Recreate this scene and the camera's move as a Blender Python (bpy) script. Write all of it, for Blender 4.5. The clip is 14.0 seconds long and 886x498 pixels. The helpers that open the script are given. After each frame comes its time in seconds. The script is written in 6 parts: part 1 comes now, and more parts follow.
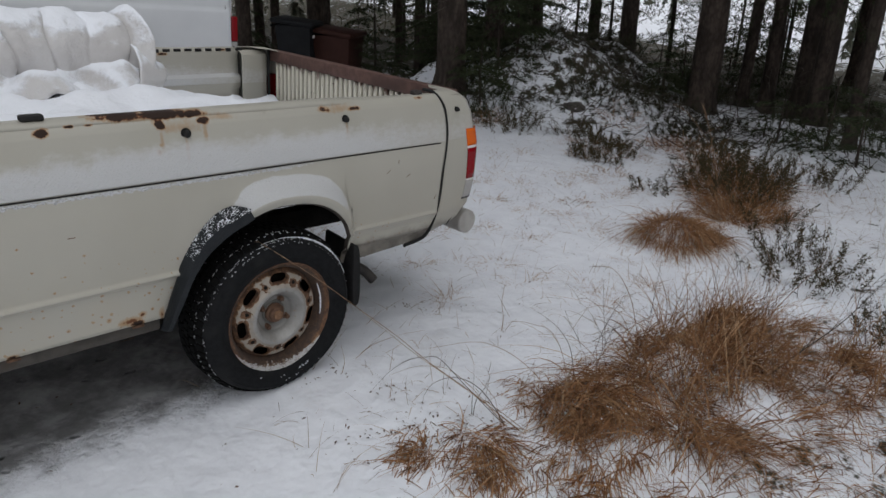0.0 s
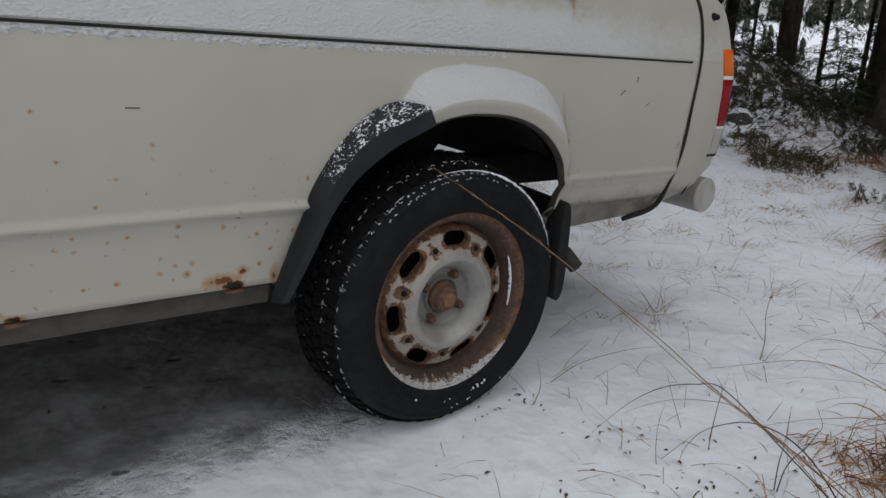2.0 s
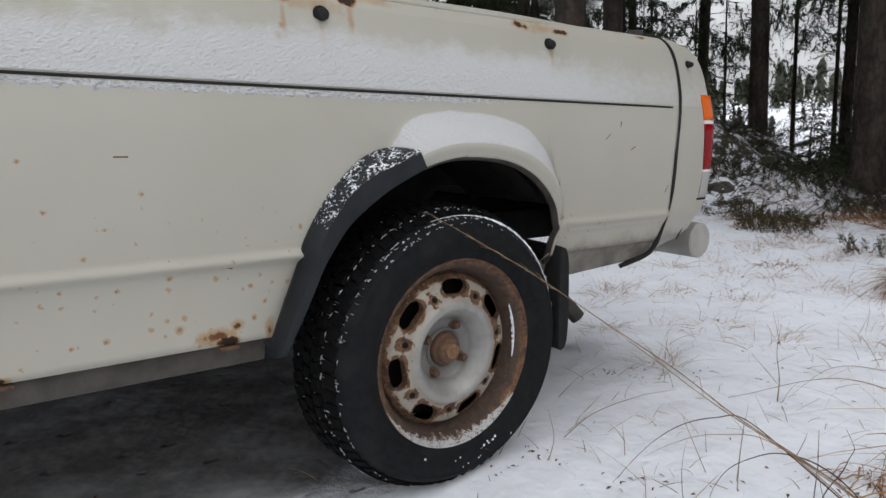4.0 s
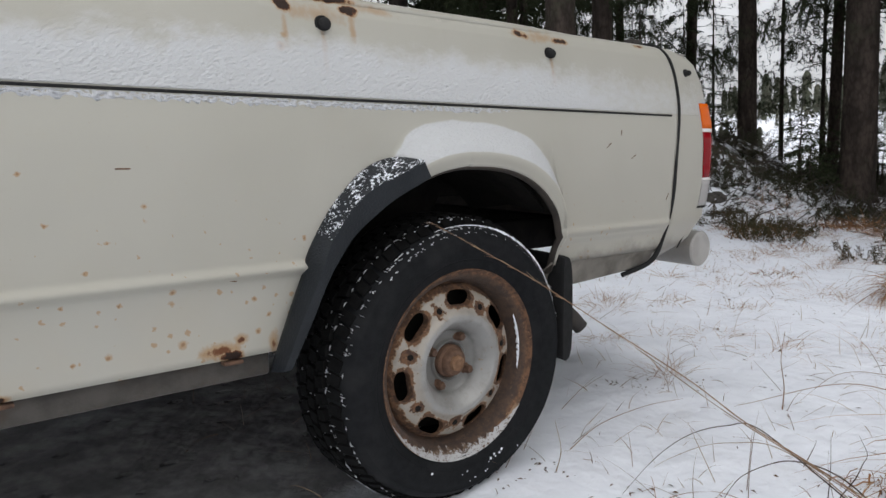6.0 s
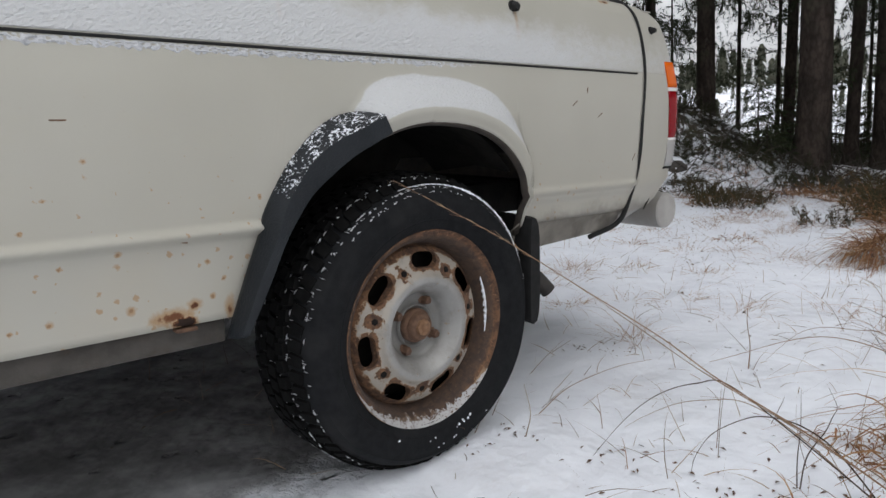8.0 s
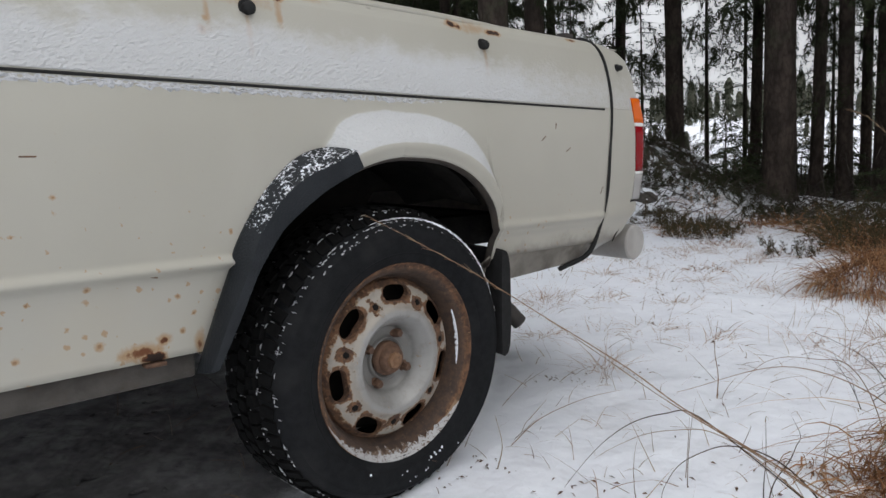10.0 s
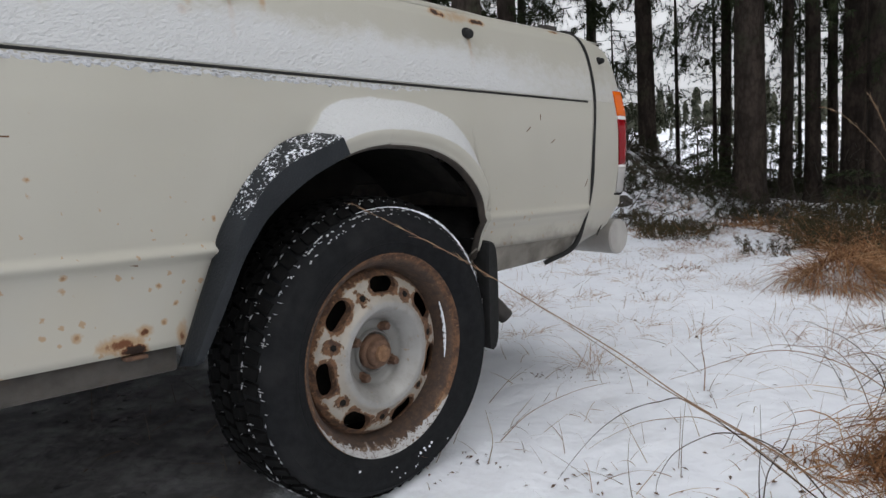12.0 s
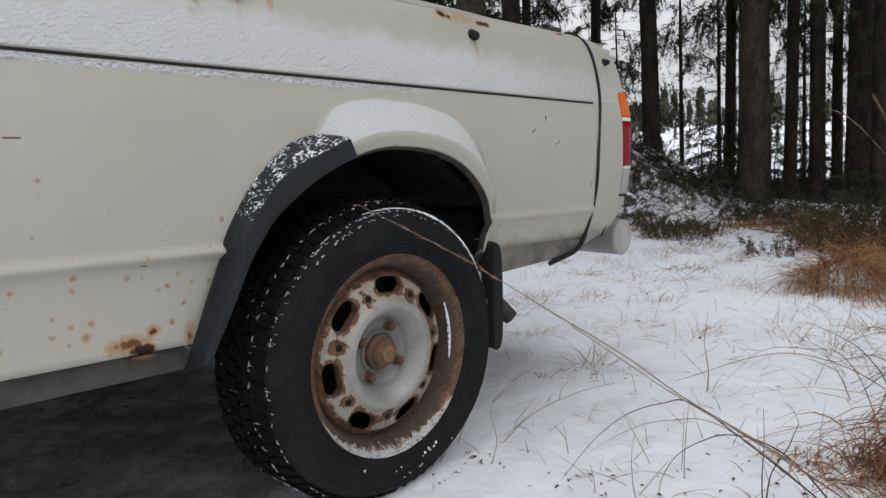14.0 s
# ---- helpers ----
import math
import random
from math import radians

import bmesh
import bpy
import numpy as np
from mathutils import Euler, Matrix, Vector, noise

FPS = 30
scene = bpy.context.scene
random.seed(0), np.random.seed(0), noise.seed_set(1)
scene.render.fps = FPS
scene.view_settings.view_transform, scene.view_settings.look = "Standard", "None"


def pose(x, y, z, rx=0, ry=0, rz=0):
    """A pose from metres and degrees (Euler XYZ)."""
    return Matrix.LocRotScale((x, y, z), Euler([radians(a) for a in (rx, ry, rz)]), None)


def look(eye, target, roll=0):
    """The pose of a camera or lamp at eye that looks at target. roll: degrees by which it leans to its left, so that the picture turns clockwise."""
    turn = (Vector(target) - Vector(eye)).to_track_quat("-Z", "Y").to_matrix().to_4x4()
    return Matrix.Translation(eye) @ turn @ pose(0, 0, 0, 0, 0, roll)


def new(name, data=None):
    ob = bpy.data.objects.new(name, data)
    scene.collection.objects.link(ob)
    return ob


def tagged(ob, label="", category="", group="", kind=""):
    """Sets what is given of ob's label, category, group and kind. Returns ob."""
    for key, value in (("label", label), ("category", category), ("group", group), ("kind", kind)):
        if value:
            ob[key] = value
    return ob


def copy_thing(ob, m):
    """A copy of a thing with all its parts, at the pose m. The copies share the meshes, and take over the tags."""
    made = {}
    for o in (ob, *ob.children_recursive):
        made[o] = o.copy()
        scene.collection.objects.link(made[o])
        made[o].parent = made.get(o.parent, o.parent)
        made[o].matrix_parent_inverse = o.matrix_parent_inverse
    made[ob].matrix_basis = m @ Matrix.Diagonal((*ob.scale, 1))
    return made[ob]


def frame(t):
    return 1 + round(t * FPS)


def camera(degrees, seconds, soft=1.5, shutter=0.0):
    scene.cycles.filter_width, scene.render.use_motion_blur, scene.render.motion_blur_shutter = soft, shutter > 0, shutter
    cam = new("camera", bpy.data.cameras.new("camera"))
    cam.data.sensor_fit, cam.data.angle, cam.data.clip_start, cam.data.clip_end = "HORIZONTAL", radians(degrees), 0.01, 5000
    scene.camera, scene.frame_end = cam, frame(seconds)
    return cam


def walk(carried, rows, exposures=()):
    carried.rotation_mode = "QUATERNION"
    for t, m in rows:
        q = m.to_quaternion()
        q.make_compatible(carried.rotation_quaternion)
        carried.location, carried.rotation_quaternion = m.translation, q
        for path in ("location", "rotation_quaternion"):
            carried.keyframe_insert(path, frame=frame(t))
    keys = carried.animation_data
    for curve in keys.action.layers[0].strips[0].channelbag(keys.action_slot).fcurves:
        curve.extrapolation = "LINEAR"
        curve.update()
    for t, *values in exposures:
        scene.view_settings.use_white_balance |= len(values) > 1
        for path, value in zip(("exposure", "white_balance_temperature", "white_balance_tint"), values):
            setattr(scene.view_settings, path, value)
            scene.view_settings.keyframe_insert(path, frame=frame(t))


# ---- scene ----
# the truck stands on uneven ground, a little nose-up; its own axes are x to the tail, y across, z up
TRUCK = pose(0, 0, 0, 1.5, 2.7, 0)
cam = camera(63.0, 14.0)
ROWS = [
    (0.0, -1.1270, -1.8465, 1.3405, -45.457, -20.783, 4.267),
    (0.5, -0.9700, -1.6454, 1.3422, -39.877, -18.446, 3.461),
    (1.0, -0.9238, -1.4065, 1.2906, -41.020, -16.237, 4.172),
    (1.5, -0.8411, -1.2045, 1.1120, -38.528, -18.940, 2.698),
    (2.0, -0.8541, -1.0670, 0.8064, -38.264, -17.292, 4.974),
    (2.5, -0.8263, -1.0489, 0.7002, -38.404, -13.465, 0.399),
    (3.0, -0.8513, -1.0504, 0.6878, -39.602, -10.810, 0.092),
    (3.5, -0.8538, -1.0642, 0.7026, -38.543, -9.807, 1.039),
    (6.0, -0.8664, -1.0389, 0.6920, -39.126, -8.132, 0.169),
    (6.5, -0.8649, -1.0256, 0.6832, -39.600, -8.227, 0.095),
    (7.0, -0.8494, -1.0166, 0.6726, -39.589, -9.006, -0.018),
    (7.5, -0.8424, -1.0142, 0.6648, -40.150, -10.142, -0.343),
    (8.0, -0.8404, -1.0036, 0.6555, -42.097, -9.985, -0.332),
    (8.5, -0.8476, -0.9995, 0.6561, -41.526, -10.005, -0.316),
    (9.0, -0.8403, -1.0237, 0.6692, -42.209, -9.362, -0.349),
    (11.5, -0.8491, -0.9945, 0.6331, -45.788, -6.402, -0.423),
    (12.0, -0.8464, -0.9854, 0.6229, -46.164, -6.814, -0.712),
    (12.5, -0.8460, -0.9881, 0.6272, -46.432, -7.021, -0.904),
    (13.0, -0.8465, -0.9920, 0.6272, -46.314, -6.913, -0.922),
    (13.5, -0.8531, -0.9815, 0.6225, -46.084, -6.771, -0.847),
    (14.0, -0.8542, -0.9864, 0.6290, -45.935, -6.955, -0.430),
]
walk(cam, [(t, TRUCK @ pose(x, y, z, 90 + pitch, 0, yaw) @ pose(0, 0, 0, 0, 0, roll)) for t, x, y, z, yaw, pitch, roll in ROWS],
     exposures=[(0.0, -1.68), (1.0, -1.68), (1.5, -1.70), (2.2, -1.58), (3.0, -1.24), (6.5, -1.09), (9.0, -1.13), (14.0, -1.13)])

# ---- sky and light: an overcast winter day ----
world = bpy.data.worlds.new("overcast")
scene.world = world
world.use_nodes = True
wn = world.node_tree
for n in list(wn.nodes):
    wn.nodes.remove(n)
w_out = wn.nodes.new("ShaderNodeOutputWorld")
w_bg = wn.nodes.new("ShaderNodeBackground")
w_sky = wn.nodes.new("ShaderNodeTexSky")
w_sky.sky_type = "NISHITA"
w_sky.sun_disc = False
w_sky.sun_elevation, w_sky.sun_rotation = radians(22), radians(200)
w_sky.dust_density = 3.0
w_mix = wn.nodes.new("ShaderNodeMix")
w_mix.data_type = "RGBA"
w_mix.inputs[0].default_value = 0.9
# a cloud cover is brighter overhead than at the horizon
w_co = wn.nodes.new("ShaderNodeTexCoord")
w_sep = wn.nodes.new("ShaderNodeSeparateXYZ")
w_ramp = wn.nodes.new("ShaderNodeValToRGB")
wn.links.new(w_co.outputs["Generated"], w_sep.inputs[0])
wn.links.new(w_sep.outputs[2], w_ramp.inputs[0])
w_ramp.color_ramp.elements[0].color = (0.40, 0.409, 0.428, 1)
w_ramp.color_ramp.elements[1].color = (0.90, 0.914, 0.95, 1)
w_gain = wn.nodes.new("ShaderNodeVectorMath")
w_gain.operation = "SCALE"
w_gain.inputs["Scale"].default_value = 40.0
wn.links.new(w_ramp.outputs[0], w_gain.inputs[0])
wn.links.new(w_gain.outputs[0], w_mix.inputs[7])
wn.links.new(w_sky.outputs[0], w_mix.inputs[6])
wn.links.new(w_mix.outputs[2], w_bg.inputs[0])
w_bg.inputs[1].default_value = 0.1
wn.links.new(w_bg.outputs[0], w_out.inputs[0])
sun = new("sun", bpy.data.lights.new("sun", "SUN"))
sun.data.energy, sun.data.angle, sun.data.color = 1.1, radians(60), (1.0, 0.97, 0.93)
sun.matrix_world = look((4.0, -6, 9), (0, 0, 0))


# ---- small helpers ----
def smooth(a, b, v):
    if isinstance(v, float):
        v = min(max((v - a) / (b - a), 0.0), 1.0)
        return v * v * (3 - 2 * v)
    v = np.clip((np.asarray(v, float) - a) / (b - a), 0, 1)
    return v * v * (3 - 2 * v)


def from_lists(name, verts, faces, mat, parent=None, label="", shade=True):
    v, q = np.asarray(verts, np.float32).reshape(-1, 3), np.asarray(faces, np.int32)
    me = bpy.data.meshes.new(name)
    me.vertices.add(len(v))
    me.vertices.foreach_set("co", v.ravel())
    me.loops.add(q.size)
    me.loops.foreach_set("vertex_index", q.ravel())
    me.polygons.add(len(q))
    me.polygons.foreach_set("loop_start", np.arange(0, q.size, q.shape[1], dtype=np.int32))
    me.update(calc_edges=True)
    if shade:
        me.polygons.foreach_set("use_smooth", [True] * len(me.polygons))
    me.materials.append(mat)
    ob = new(name, me)
    if parent:
        ob.parent = parent
    if label:
        ob["label"] = label
    return ob


def part(name, bm, mat, parent=None, label="", shade=True):
    me = bpy.data.meshes.new(name)
    bmesh.ops.recalc_face_normals(bm, faces=bm.faces)
    bm.to_mesh(me)
    bm.free()
    if shade:
        me.polygons.foreach_set("use_smooth", [True] * len(me.polygons))
        me.set_sharp_from_angle(angle=radians(38))
    me.materials.append(mat)
    ob = new(name, me)
    if parent:
        ob.parent = parent
    if label:
        ob["label"] = label
    return ob


def empty(name, m, parent=None):
    ob = new(name)
    ob.matrix_world = m
    if parent:
        ob.parent = parent
    return ob


def grid_faces(nu, nv, closed=False):
    out = []
    for i in range(nu - (0 if closed else 1)):
        k = (i + 1) % nu
        for j in range(nv - 1):
            out.append((i * nv + j, k * nv + j, k * nv + j + 1, i * nv + j + 1))
    return out


def sheet(name, pts, mat, parent=None, label="", closed=False, thick=0.0):
    """A surface through a grid of points; thick gives it a second skin."""
    pts = np.asarray(pts, float)
    nu, nv = pts.shape[:2]
    ob = from_lists(name, pts.reshape(-1, 3), grid_faces(nu, nv, closed), mat, parent, label)
    ob.data.set_sharp_from_angle(angle=radians(50))
    if thick:
        mod = ob.modifiers.new("thickness", "SOLIDIFY")
        mod.thickness, mod.offset = thick, 0.0
    return ob


def lathe(profile, n=64, axis="y"):
    """Rings of points (r, along) turned round the axis, as a grid."""
    a = np.linspace(0, 2 * np.pi, n, endpoint=False)[:, None]
    r, h = np.array(profile, float).T
    x, z, y = np.cos(a) * r, np.sin(a) * r, np.broadcast_to(h, (n, len(h)))
    return np.stack([x, y, z] if axis == "y" else [x, z, y], -1)


def box(bm, lo, hi, bevel=0.0, seg=2):
    lo, hi = Vector(lo), Vector(hi)
    out = bmesh.ops.create_cube(bm, size=1.0, matrix=Matrix.Translation((lo + hi) / 2) @ Matrix.Diagonal((*(hi - lo), 1)))
    if bevel:
        edges = list({e for v in out["verts"] for e in v.link_edges})
        bmesh.ops.bevel(bm, geom=edges, offset=bevel, segments=seg, affect="EDGES", profile=0.5)
    return bm


def boxed(lo, hi, bevel=0.0, seg=2):
    return box(bmesh.new(), lo, hi, bevel, seg)


def tube(points, radii, n=8, caps=True):
    """A bmesh tube along points."""
    bm = bmesh.new()
    pts = [Vector(p) for p in points]
    if not hasattr(radii, "__len__"):
        radii = [radii] * len(pts)
    rings = []
    for i, p in enumerate(pts):
        d = (pts[min(i + 1, len(pts) - 1)] - pts[max(i - 1, 0)]).normalized()
        side = d.orthogonal().normalized() if i == 0 else (side - side.dot(d) * d).normalized()
        up = d.cross(side)
        rings.append([bm.verts.new(p + radii[i] * (math.cos(k * 2 * math.pi / n) * side + math.sin(k * 2 * math.pi / n) * up)) for k in range(n)])
    for a, b in zip(rings, rings[1:]):
        for k in range(n):
            bm.faces.new((a[k], a[(k + 1) % n], b[(k + 1) % n], b[k]))
    if caps:
        bm.faces.new(rings[0][::-1])
        bm.faces.new(rings[-1])
    return bm


def bez(points, n=8):
    """A smooth run of points through the given ones."""
    p = [Vector(q) for q in points]
    p = [2 * p[0] - p[1]] + p + [2 * p[-1] - p[-2]]
    out = []
    for i in range(1, len(p) - 2):
        for k in range(n):
            t = k / n
            out.append(0.5 * (2 * p[i] + (p[i + 1] - p[i - 1]) * t + (2 * p[i - 1] - 5 * p[i] + 4 * p[i + 1] - p[i + 2]) * t * t
                              + (3 * p[i] - p[i - 1] - 3 * p[i + 1] + p[i + 2]) * t ** 3))
    return out + [p[-2]]


# ---- materials ----
class Mat:
    def __init__(self, name, rough=0.5, metal=0.0, color=(0.5, 0.5, 0.5), spec=0.5):
        self.m = bpy.data.materials.new(name)
        self.m.use_nodes = True
        self.t = self.m.node_tree
        self.b = self.t.nodes["Principled BSDF"]
        self.b.inputs["Roughness"].default_value = rough
        self.b.inputs["Metallic"].default_value = metal
        self.b.inputs["Base Color"].default_value = (*color, 1)
        self.b.inputs["Specular IOR Level"].default_value = spec
        self.co = self.t.nodes.new("ShaderNodeTexCoord").outputs["Object"]
        self.bumps = None

    def put(self, where, value):
        if isinstance(value, bpy.types.NodeSocket):
            self.t.links.new(value, where)
        elif hasattr(value, "__len__") and len(value) == 3 and len(where.default_value) == 4:
            where.default_value = (*value, 1)
        else:
            where.default_value = value

    def node(self, kind, *ins, op="", clamp=False, soft=False, feature="", dims="", data=""):
        n = self.t.nodes.new(kind)
        if op:
            n.operation = op
            if kind == "ShaderNodeMath":
                n.use_clamp = clamp
        if soft:
            n.clamp, n.interpolation_type = True, "SMOOTHSTEP"
        if feature:
            n.feature = feature
        if dims:
            n.voronoi_dimensions = dims
        if data:
            n.data_type = data
        for k, v in enumerate(ins):
            if v is not None:
                self.put(n.inputs[k], v)
        return n

    def math(self, op, a, b=None, clamp=False):
        return self.node("ShaderNodeMath", a, b, op=op, clamp=clamp).outputs[0]

    def noise(self, scale, detail=4.0, rough=0.55, co=None, distort=0.0):
        n = self.node("ShaderNodeTexNoise")
        self.put(n.inputs["Vector"], co or self.co)
        n.inputs["Scale"].default_value, n.inputs["Detail"].default_value = scale, detail
        n.inputs["Roughness"].default_value, n.inputs["Distortion"].default_value = rough, distort
        return n.outputs[0]

    def cells(self, scale, co=None, feature="F1", rand=1.0):
        n = self.node("ShaderNodeTexVoronoi", feature=feature)
        self.put(n.inputs["Vector"], co or self.co)
        n.inputs["Scale"].default_value = scale
        n.inputs["Randomness"].default_value = rand
        return n.outputs

    def span(self, v, a, b, lo=0.0, hi=1.0):
        n = self.node("ShaderNodeMapRange", v, a, b, lo, hi, soft=True)
        return n.outputs[0]

    def xyz(self, co=None):
        return self.node("ShaderNodeSeparateXYZ", co or self.co).outputs

    def scaled(self, s, co=None):
        return self.node("ShaderNodeVectorMath", co or self.co, s, op="MULTIPLY").outputs[0]

    def mix(self, f, a, b):
        n = self.node("ShaderNodeMix", data="RGBA")
        self.put(n.inputs[0], f)
        self.put(n.inputs[6], a)
        self.put(n.inputs[7], b)
        return n.outputs[2]

    def bump(self, h, dist=0.002, strength=1.0):
        n = self.node("ShaderNodeBump")
        n.inputs["Strength"].default_value, n.inputs["Distance"].default_value = strength, dist
        self.put(n.inputs["Height"], h)
        if self.bumps:
            self.t.links.new(self.bumps, n.inputs["Normal"])
        self.bumps = n.outputs[0]
        self.t.links.new(self.bumps, self.b.inputs["Normal"])

    def color(self, v):
        self.put(self.b.inputs["Base Color"], v)

    def rough(self, v):
        self.put(self.b.inputs["Roughness"], v)

    def up(self):
        n = self.node("ShaderNodeNewGeometry")
        return self.xyz(n.outputs["Normal"])[2]

    def random(self):
        return self.node("ShaderNodeNewGeometry").outputs["Random Per Island"]


RUST_DARK, RUST, RUST_ORANGE = (0.03, 0.017, 0.012), (0.14, 0.055, 0.024), (0.33, 0.165, 0.038)
SNOW = (0.855, 0.885, 0.940)


def rusted(m, base, mask, dark=None):
    """Rust over a paint where mask is high: a faint orange stain, brown, dark in the middle."""
    c = m.mix(m.span(mask, 0.03, 0.5, 0.0, 0.62), base, RUST_ORANGE)
    c = m.mix(m.span(mask, 0.48, 0.62), c, RUST)
    return m.mix(m.span(mask, 0.60, 0.78), c, RUST_DARK)


def paint_white():
    m = Mat("cream_white_paint", rough=0.38, spec=0.32)
    x, y, z = m.xyz()
    base = m.mix(m.span(m.noise(2.2, 3), 0.35, 0.7), (0.418, 0.404, 0.354), (0.382, 0.368, 0.317))
    base = m.mix(m.span(m.noise(38, 5), 0.5, 0.8, 0, 0.14), base, (0.42, 0.385, 0.30))
    film = m.math("MULTIPLY", m.span(z, 0.62, 0.36), m.span(m.noise(7, 5), 0.35, 0.75))
    base = m.mix(m.math("MULTIPLY", film, 0.45), base, (0.42, 0.38, 0.30))
    # rust eats in from the rail, the plugs and the sill
    warp = m.math("ADD", m.math("MULTIPLY", m.noise(26, 6, 0.65), 0.7), m.math("MULTIPLY", m.noise(70, 4, 0.6, m.scaled((1, 1, 0.3))), 0.3))
    mask = 0.0
    for cx, cz, rx, rz, k in ((-0.42, 0.941, 0.10, 0.020, 1.25), (-0.30, 0.938, 0.10, 0.020, 1.3), (-0.22, 0.934, 0.05, 0.014, 1.2), (-0.545, 0.926, 0.018, 0.006, 1.2), (-0.322, 0.912, 0.022, 0.022, 1.3), (-0.200, 0.916, 0.026, 0.014, 1.25), (-0.256, 0.845, 0.010, 0.06, 0.40), (-0.325, 0.862, 0.011, 0.009, 0.5),
                              (-0.322, 0.875, 0.010, 0.05, 0.40), (-0.27, 0.905, 0.11, 0.030, 0.34), (-0.198, 0.885, 0.010, 0.05, 0.40), (-0.14, 0.922, 0.07, 0.016, 0.36),
                              (-0.613, 0.917, 0.024, 0.016, 1.3), (0.205, 0.915, 0.040, 0.013, 1.15), (0.318, 0.912, 0.035, 0.011, 1.1), (0.27, 0.915, 0.10, 0.022, 0.36),
                              (0.285, 0.85, 0.010, 0.06, 0.36), (0.62, 0.927, 0.03, 0.007, 0.8), (-0.43, 0.366, 0.035, 0.016, 1.15), (-0.445, 0.378, 0.055, 0.020, 0.62), (-0.415, 0.39, 0.02, 0.016, 0.7), (-0.362, 0.374, 0.012, 0.035, 0.6), (-0.745, 0.364, 0.022, 0.010, 1.0),
                              (-0.335, 0.845, 0.012, 0.010, 0.55), (-0.72, 0.919, 0.03, 0.006, 1.0), (-0.5, 0.926, 0.02, 0.005, 0.9)):
        dx = m.math("DIVIDE", m.math("SUBTRACT", x, cx), rx)
        dz = m.math("DIVIDE", m.math("SUBTRACT", z, cz), rz)
        d = m.math("SQRT", m.math("ADD", m.math("MULTIPLY", dx, dx), m.math("MULTIPLY", dz, dz)))
        d = m.math("ADD", d, m.math("MULTIPLY", m.math("SUBTRACT", warp, 0.5), 2.4))
        one = m.math("MULTIPLY", m.span(d, 1.05, 0.0), k)
        mask = m.math("MAXIMUM", mask, one)
    # scattered specks, most of them low down by the arch
    jit = m.math("MULTIPLY", m.math("SUBTRACT", m.noise(150, 3), 0.5), 0.012)
    flat = m.node("ShaderNodeCombineXYZ", m.math("ADD", x, jit), m.math("SUBTRACT", z, jit), 0.0).outputs[0]
    vn = m.node("ShaderNodeTexVoronoi", dims="2D")
    m.put(vn.inputs["Vector"], flat)
    vn.inputs["Scale"].default_value = 42.0
    v = vn.outputs
    r = m.math("MULTIPLY", m.math("SUBTRACT", m.xyz(v[1])[0], 0.50), 0.36)
    near = m.math("ADD", m.math("MULTIPLY", m.span(z, 0.64, 0.42), 1.0), 0.16)
    speck = m.span(m.math("SUBTRACT", m.math("MULTIPLY", r, near), v[0]), -0.05, 0.06)
    speck = m.math("MULTIPLY", speck, m.span(x, 0.75, 0.3, 0.45, 1.0))
    mask = m.math("MAXIMUM", mask, m.math("MULTIPLY", speck, 0.42))
    flatxz = m.node("ShaderNodeCombineXYZ", x, 0.0, z).outputs[0]
    for cx, cz, r in ((-0.560, 0.609, 5), (-0.561, 0.589, 4), (-0.525, 0.482, 6), (-0.526, 0.464, 5), (-0.508, 0.398, 9), (-0.398, 0.455, 5), (-0.611, 0.561, 4), (-0.641, 0.523, 4), (-0.684, 0.590, 4), (-0.709, 0.656, 4),
                      (-0.318, 0.545, 5), (-0.670, 0.478, 4), (-0.612, 0.398, 7), (-0.658, 0.394, 4), (-0.597, 0.472, 4), (-0.389, 0.400, 6), (-0.372, 0.425, 5), (-0.55, 0.43, 4)):
        d = m.node("ShaderNodeVectorMath", flatxz, (cx, 0.0, cz), op="DISTANCE").outputs["Value"]
        mask = m.math("MAXIMUM", mask, m.span(m.math("ADD", d, jit), 0.0013 * r, 0.0001 * r, 0.0, 0.54))
    col = rusted(m, base, mask)
    # wind-blown frost above the trim line, and on what faces up
    edge = m.noise(9, 6, 0.6)
    zz = m.math("ADD", z, m.math("MULTIPLY", m.math("SUBTRACT", edge, 0.5), 0.09))
    band = m.math("MULTIPLY", m.span(zz, 0.895, 0.800), m.span(z, 0.769, 0.772))
    band = m.math("MULTIPLY", band, m.span(x, 0.80, 0.0, 0.40, 1.0))
    upness = m.math("ADD", m.up(), m.math("MULTIPLY", m.math("SUBTRACT", edge, 0.5), 0.25))
    top = m.math("MULTIPLY", m.span(upness, 0.22, 0.48), m.span(z, 0.54, 0.6))
    top = m.math("MULTIPLY", top, m.span(z, 0.90, 0.88))
    wind = m.noise(60, 3, 0.55, m.scaled((0.7, 1, 1.2)))
    soft = m.math("MAXIMUM", band, top)
    frost = m.math("MULTIPLY", m.span(m.math("ADD", soft, m.math("MULTIPLY", m.math("SUBTRACT", wind, 0.5), 0.6)), 0.10, 0.85), m.span(soft, 0.0, 0.3))
    col = m.mix(m.math("MULTIPLY", frost, 0.76), col, (0.565, 0.578, 0.597))
    grimy = m.math("MULTIPLY", m.span(m.math("ADD", z, m.math("MULTIPLY", m.math("SUBTRACT", m.noise(12, 6, 0.65), 0.5), 0.08)), 0.475, 0.44), m.span(x, 0.30, 0.36))
    col = m.mix(m.math("MULTIPLY", grimy, 0.8), col, (0.20, 0.185, 0.16))
    m.color(col)
    m.rough(m.math("MAXIMUM", m.math("MULTIPLY", frost, 0.95), m.span(mask, 0.2, 0.6, 0.36, 0.85)))
